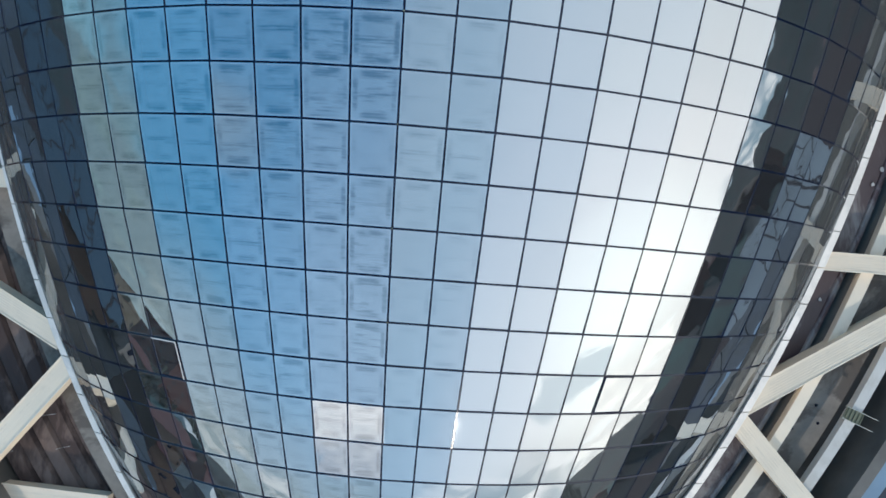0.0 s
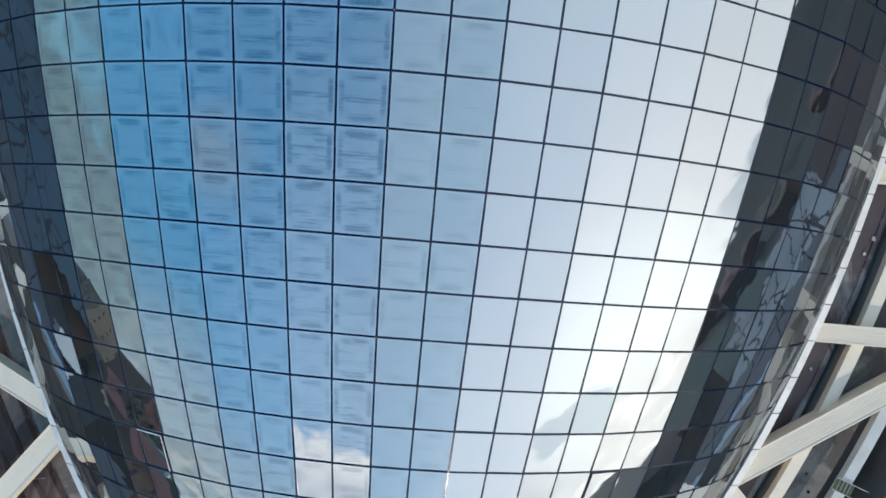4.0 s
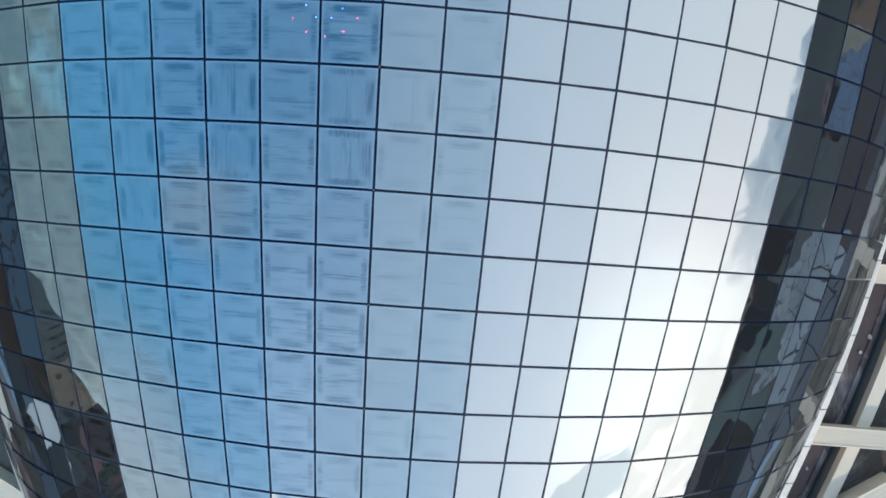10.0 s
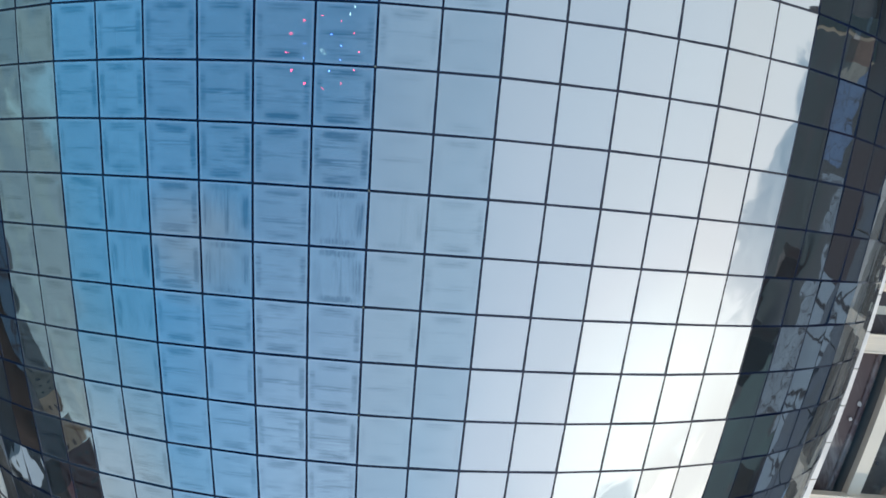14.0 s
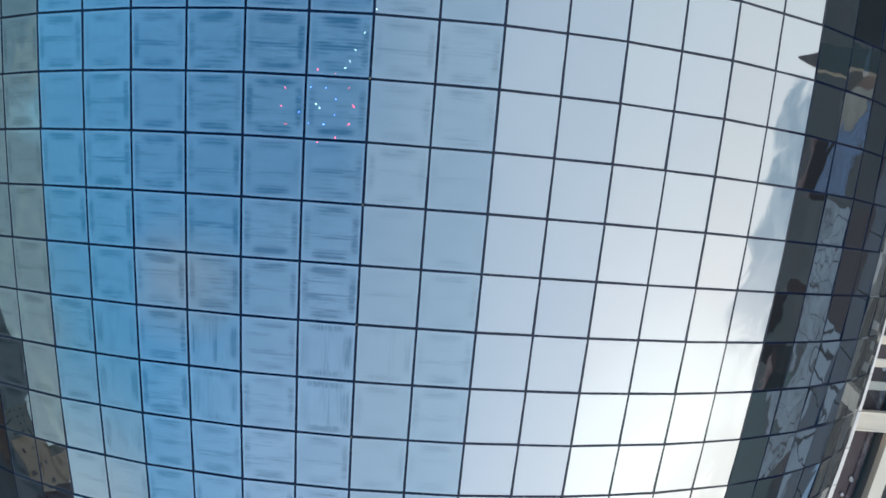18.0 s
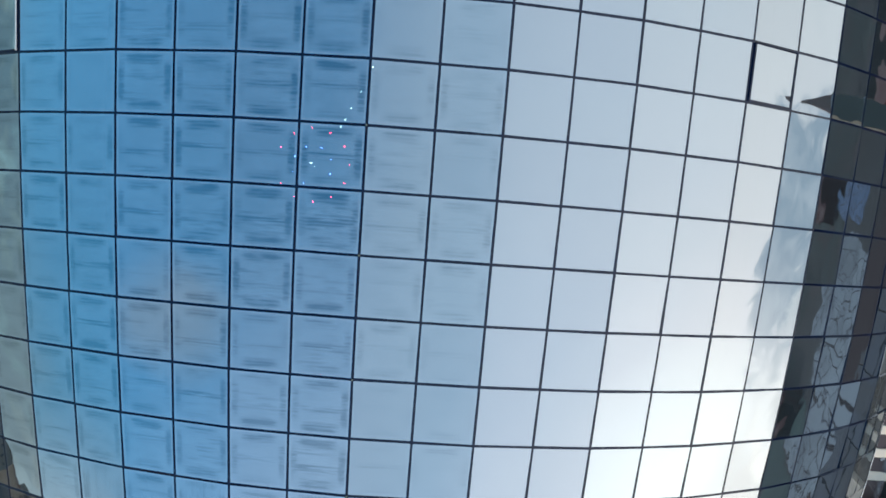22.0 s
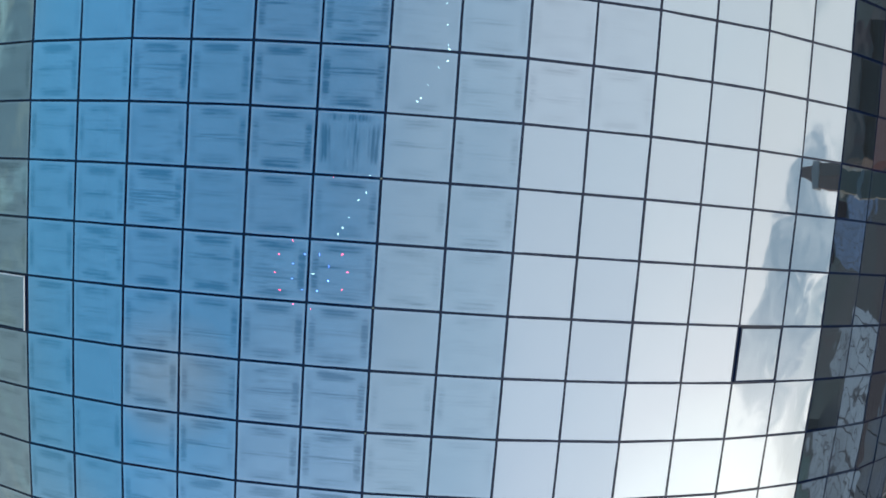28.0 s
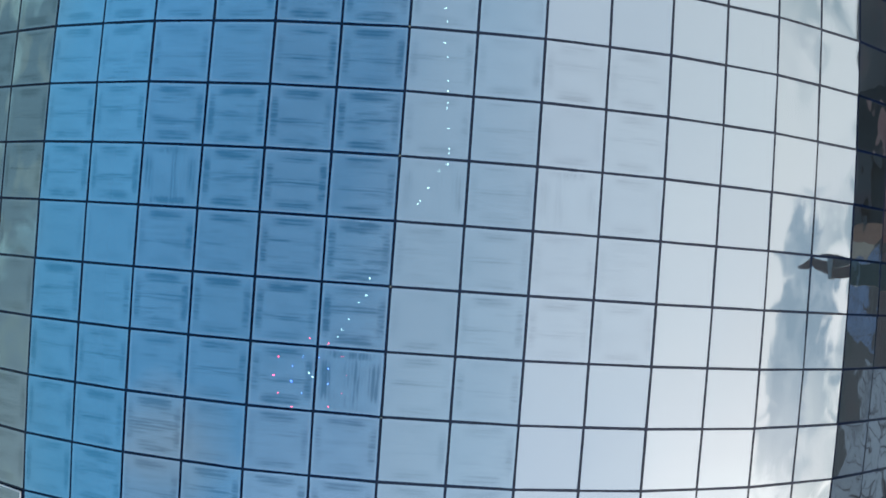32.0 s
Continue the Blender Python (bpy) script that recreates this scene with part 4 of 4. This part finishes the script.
def block(x, y, lx, ly, h, wall, roof, label):
    """A flat-roofed block: walls, parapet, stair house, and rows of windows on the two sides that face the dome."""
    th = tagged(empty("block", (x, y, 0)), label, "building", "blocks beyond the halls")
    bm = bmesh.new()
    box(bm, (-lx / 2, -ly / 2, 0), (lx / 2, ly / 2, h - 1.0))
    part("wall", bm, wall, th)
    bm = bmesh.new()
    box(bm, (-lx / 2 - 0.4, -ly / 2 - 0.4, h - 1.0), (lx / 2 + 0.4, ly / 2 + 0.4, h))
    part("parapet", bm, roof, th)
    bm = bmesh.new()
    box(bm, (-lx * 0.1, -ly * 0.3, h), (lx * 0.18, 0, h + 4.0))
    part("stair_house", bm, wall, th)
    bm = bmesh.new()
    box(bm, (-1.6, -1.6, 0), (1.6, 1.6, 2.6))
    pane = finish(bm, "window", SLATE)
    for k in range(4):
        for z in range(5, int(h) - 5, 7):
            part("window", pane, None, th).location = (lx / 2 - 1.5, ly * (-0.36 + 0.24 * k), z)
            part("window", pane, None, th).location = (lx * (-0.36 + 0.24 * k), ly / 2 - 1.5, z)


hall(-150, -29, 120, 64, 5, HALLWALL, BLUEROOF, "long low hall with a dark blue sheet roof")
hall(-120, 70, 60, 50, 6, HALLWALL, BLUEROOF, "low hall with a dark blue sheet roof")
block(-282, -236, 66, 60, 33, MAROON, MAROON, "tall maroon block with a flat roof and stair house")
block(-400, -232, 50, 70, 29, EARTH, HALLWALL, "tan rendered block with a flat brown roof")
hall(120, 38, 46, 30, 9, LOT, MAROON, "low hall with a maroon sheet roof beside the avenue")
hall(318, -112, 50, 30, 9, LOT, MAROON, "low hall with a maroon sheet roof beside the avenue")
hall(96, -84, 40, 26, 7, HALLWALL, LOT, "low brown hall with a dark roof beside the avenue")
hall(235, 54, 70, 40, 12, HALLWALL, LOT, "low brown hall with a dark roof beside the avenue")

hall(462, 4, 40, 44, 10, MAROON, MAROON, "low maroon hall behind the blue court")
hall(372, -186, 50, 44, 16, MAROON, LOT, "maroon hall with a dark roof")
hall(470, -112, 60, 60, 18, MAROON, HALLWALL, "maroon hall with a brown roof")

# slim square tower beside the avenue: tan shaft, slate and maroon head, short spire
tower = tagged(empty("tower", (95, 16.7, 0.06)), "slim square tower with a tan shaft and dark maroon head", "tower")
for z0, z1, w in ((0.0, 10.4, 1.75), (10.5, 20.9, 1.68), (21.0, 33.0, 1.6)):
    bm = bmesh.new()
    box(bm, (-w, -w, z0), (w, w, z1))
    part("shaft", bm, EARTH, tower)
for k in range(3):
    bm = bmesh.new()
    box(bm, (-1.85, -1.85, 10.3 + 10.5 * k), (1.85, 1.85, 10.9 + 10.5 * k))
    part("ledge", bm, WALL, tower)
bm = bmesh.new()
box(bm, (-1.7, -1.7, 33.1), (1.7, -0.05, 42.5))
part("head_panel", bm, MAROON, tower, "dark maroon head panel")
bm = bmesh.new()
box(bm, (-1.7, 0.05, 33.1), (1.7, 1.75, 42.5))
part("head_panel", bm, SLATE, tower, "dark slate head panel")
bm = bmesh.new()
box(bm, (-1.95, -1.9, 42.55), (1.95, 1.95, 43.1))
part("cornice", bm, WALL, tower)
bm = bmesh.new()
sweep(bm, [[Vector((w * a, w * b, z)) for a, b in ((-1, -1), (1, -1), (1, 1), (-1, 1))] for w, z in ((1.2, 43.1), (0.7, 45.5), (0.15, 48.0))])
part("spire", bm, MAROON, tower)

# invented small houses out of direct view, scattered to vary the flank reflections
TEAL = solid("dull_teal_roof_sheet", (0.022, 0.058, 0.062), 0.6, 0.0, 0.3, 0.1, 2, 0.1, spec=0.08)
RENDER = solid("grey_house_render", (0.10, 0.10, 0.105), 0.85, 0.0, 0.3, 0.2, 2, 0.1, spec=0.08)
bm = bmesh.new()
box(bm, (-0.06, -0.55, 0.0), (0.06, 0.55, 1.4))
PANE_MESH = finish(bm, "window", MULLION)
ROOFS = ((TEAL, "teal"), (MAROON, "maroon"), (SLATE, "dark slate"), (SLATE, "dark slate"), (PALEROOF, "pale grey"), (PALEROOF, "pale grey"), (MAROON, "maroon"))


def house(x, y, lx, ly, h, roof, word, wall):
    th = tagged(empty("house", (x, y, 0.06)), "grey rendered house with a %s gable roof" % word, "house", "houses round the site")
    bm = bmesh.new()
    box(bm, (-lx / 2, -ly / 2, 0), (lx / 2, ly / 2, h))
    part("wall", bm, wall, th)
    bm = bmesh.new()
    rise = 0.28 * lx
    sweep(bm, [[Vector(p) for p in ((-lx * 0.55, yy, h - 0.1), (lx * 0.55, yy, h - 0.1), (lx * 0.55, yy, h + 0.15), (0, yy, h + rise), (-lx * 0.55, yy, h + 0.15))] for yy in (-ly * 0.54, ly * 0.54)])
    part("roof", bm, roof, th)
    near = -1 if x > 0 else 1
    for k in range(3):
        for z in ([1.0, 4.0] if h > 6 else [1.2]):
            part("window", PANE_MESH, None, th).location = (near * lx / 2, (k - 1) * ly * 0.3, z)


town = random.Random(21)
TAKEN = [(95, 16.7, 8, 8), (160, -42, 118, 40), (-150, -42, 66, 52), (-120, 70, 36, 32), (-282, -236, 40, 36), (-400, -232, 32, 40), (120, 38, 28, 20), (240, -122, 36, 20), (96, -84, 26, 18), (235, 54, 40, 26), (275, 6, 65, 20), (243, -70, 56, 32), (418, 45, 145, 30), (372, -186, 32, 28)]
made = 0
while made < 52:
    sx = 1 if made % 2 else -1
    x, y = sx * town.uniform(48, 260 if sx > 0 else 200), town.uniform(-190, 12 if sx > 0 else 170)
    lx, ly, h = town.uniform(9, 20), town.uniform(9, 24), town.uniform(4, 10)
    if any(abs(x - a) < w + lx and abs(y - b) < d + ly for a, b, w, d in TAKEN):
        continue
    TAKEN.append((x, y, lx * 0.4, ly * 0.4))
    mat, word = ROOFS[town.randrange(4 if sx > 0 and town.random() < 0.8 else len(ROOFS))]
    wall = (RENDER, HALLWALL, LOT, WALL)[town.randrange(4)]
    if x < 104 or y > -66:
        house(x, y, lx, ly, h, mat, word, wall)
    made += 1

# three more invented houses, placed to fit patches reflected towards the camera
house(-66, -45, 6, 6, 3, PALEROOF, "pale grey", RENDER)
house(-92, -70, 12, 9, 5, PALEROOF, "pale grey", WALL)
house(-100, -104, 17, 22, 7, MAROON, "maroon", HALLWALL)

far = random.Random(9)
vv, ff = [], []
for i in range(4200):
    a = far.uniform(0, 2 * math.pi)
    d = far.uniform(215, 470)
    base = Vector((d * math.sin(a), d * math.cos(a), 0))
    if 0 < base.x < 272 and -100 < base.y < 62:
        continue
    if -215 < base.x < -85 and -92 < base.y < 100:
        continue
    if -440 < base.x < -240 and -280 < base.y < -165:
        continue
    if base.x > 0 and abs(base.y) < 1.4 * base.x or base.x < 0 and abs(base.y) < -0.8 * base.x:
        continue
    hgt = far.uniform(6, 13)
    for k in range(16):
        cpt = base + Vector((far.gauss(0, 2.4), far.gauss(0, 2.4), hgt * far.uniform(0.05, 1.0)))
        s = far.uniform(1.2, 2.8)
        n0 = len(vv)
        for q in range(4):
            vv.append(cpt + Vector((far.uniform(-s, s), far.uniform(-s, s), far.uniform(-s, s))))
        ff += [(n0, n0 + 1, n0 + 2), (n0, n0 + 2, n0 + 3), (n0, n0 + 3, n0 + 1), (n0 + 1, n0 + 3, n0 + 2)]
me = bpy.data.meshes.new("woods")
me.from_pydata([tuple(v) for v in vv], [], ff)
me.materials.append(LEAF)
tagged(new("woods", me), "dark green woods round the site", "trees", kind="stuff")

# wooded hills, higher to the east
bm = bmesh.new()
rings = []
for i in range(14):
    d = 620 + 130 * i
    row = []
    for k in range(145):
        az = 2 * math.pi * k / 144
        deg = (math.degrees(az) + 180) % 360 - 180
        tall = 22 + 190 * math.exp(-((deg - 72) / 30) ** 2) + 30 * math.exp(-((deg + 150) / 30) ** 2)
        rise = min(1.0, i / 10) ** 1.5
        p = Vector((d * math.sin(az), d * math.cos(az), 0))
        p.z = rise * (tall + 0.35 * tall * noise.noise(p * 0.0035) + 9 * noise.noise(p * 0.02)) - 0.5
        row.append(p)
    rings.append(row)
sweep(bm, rings, closed=False)
for f in bm.faces:
    f.smooth = True
tagged(part("hills", bm, HILL), "dark wooded hills on the skyline", "hills", kind="structure")
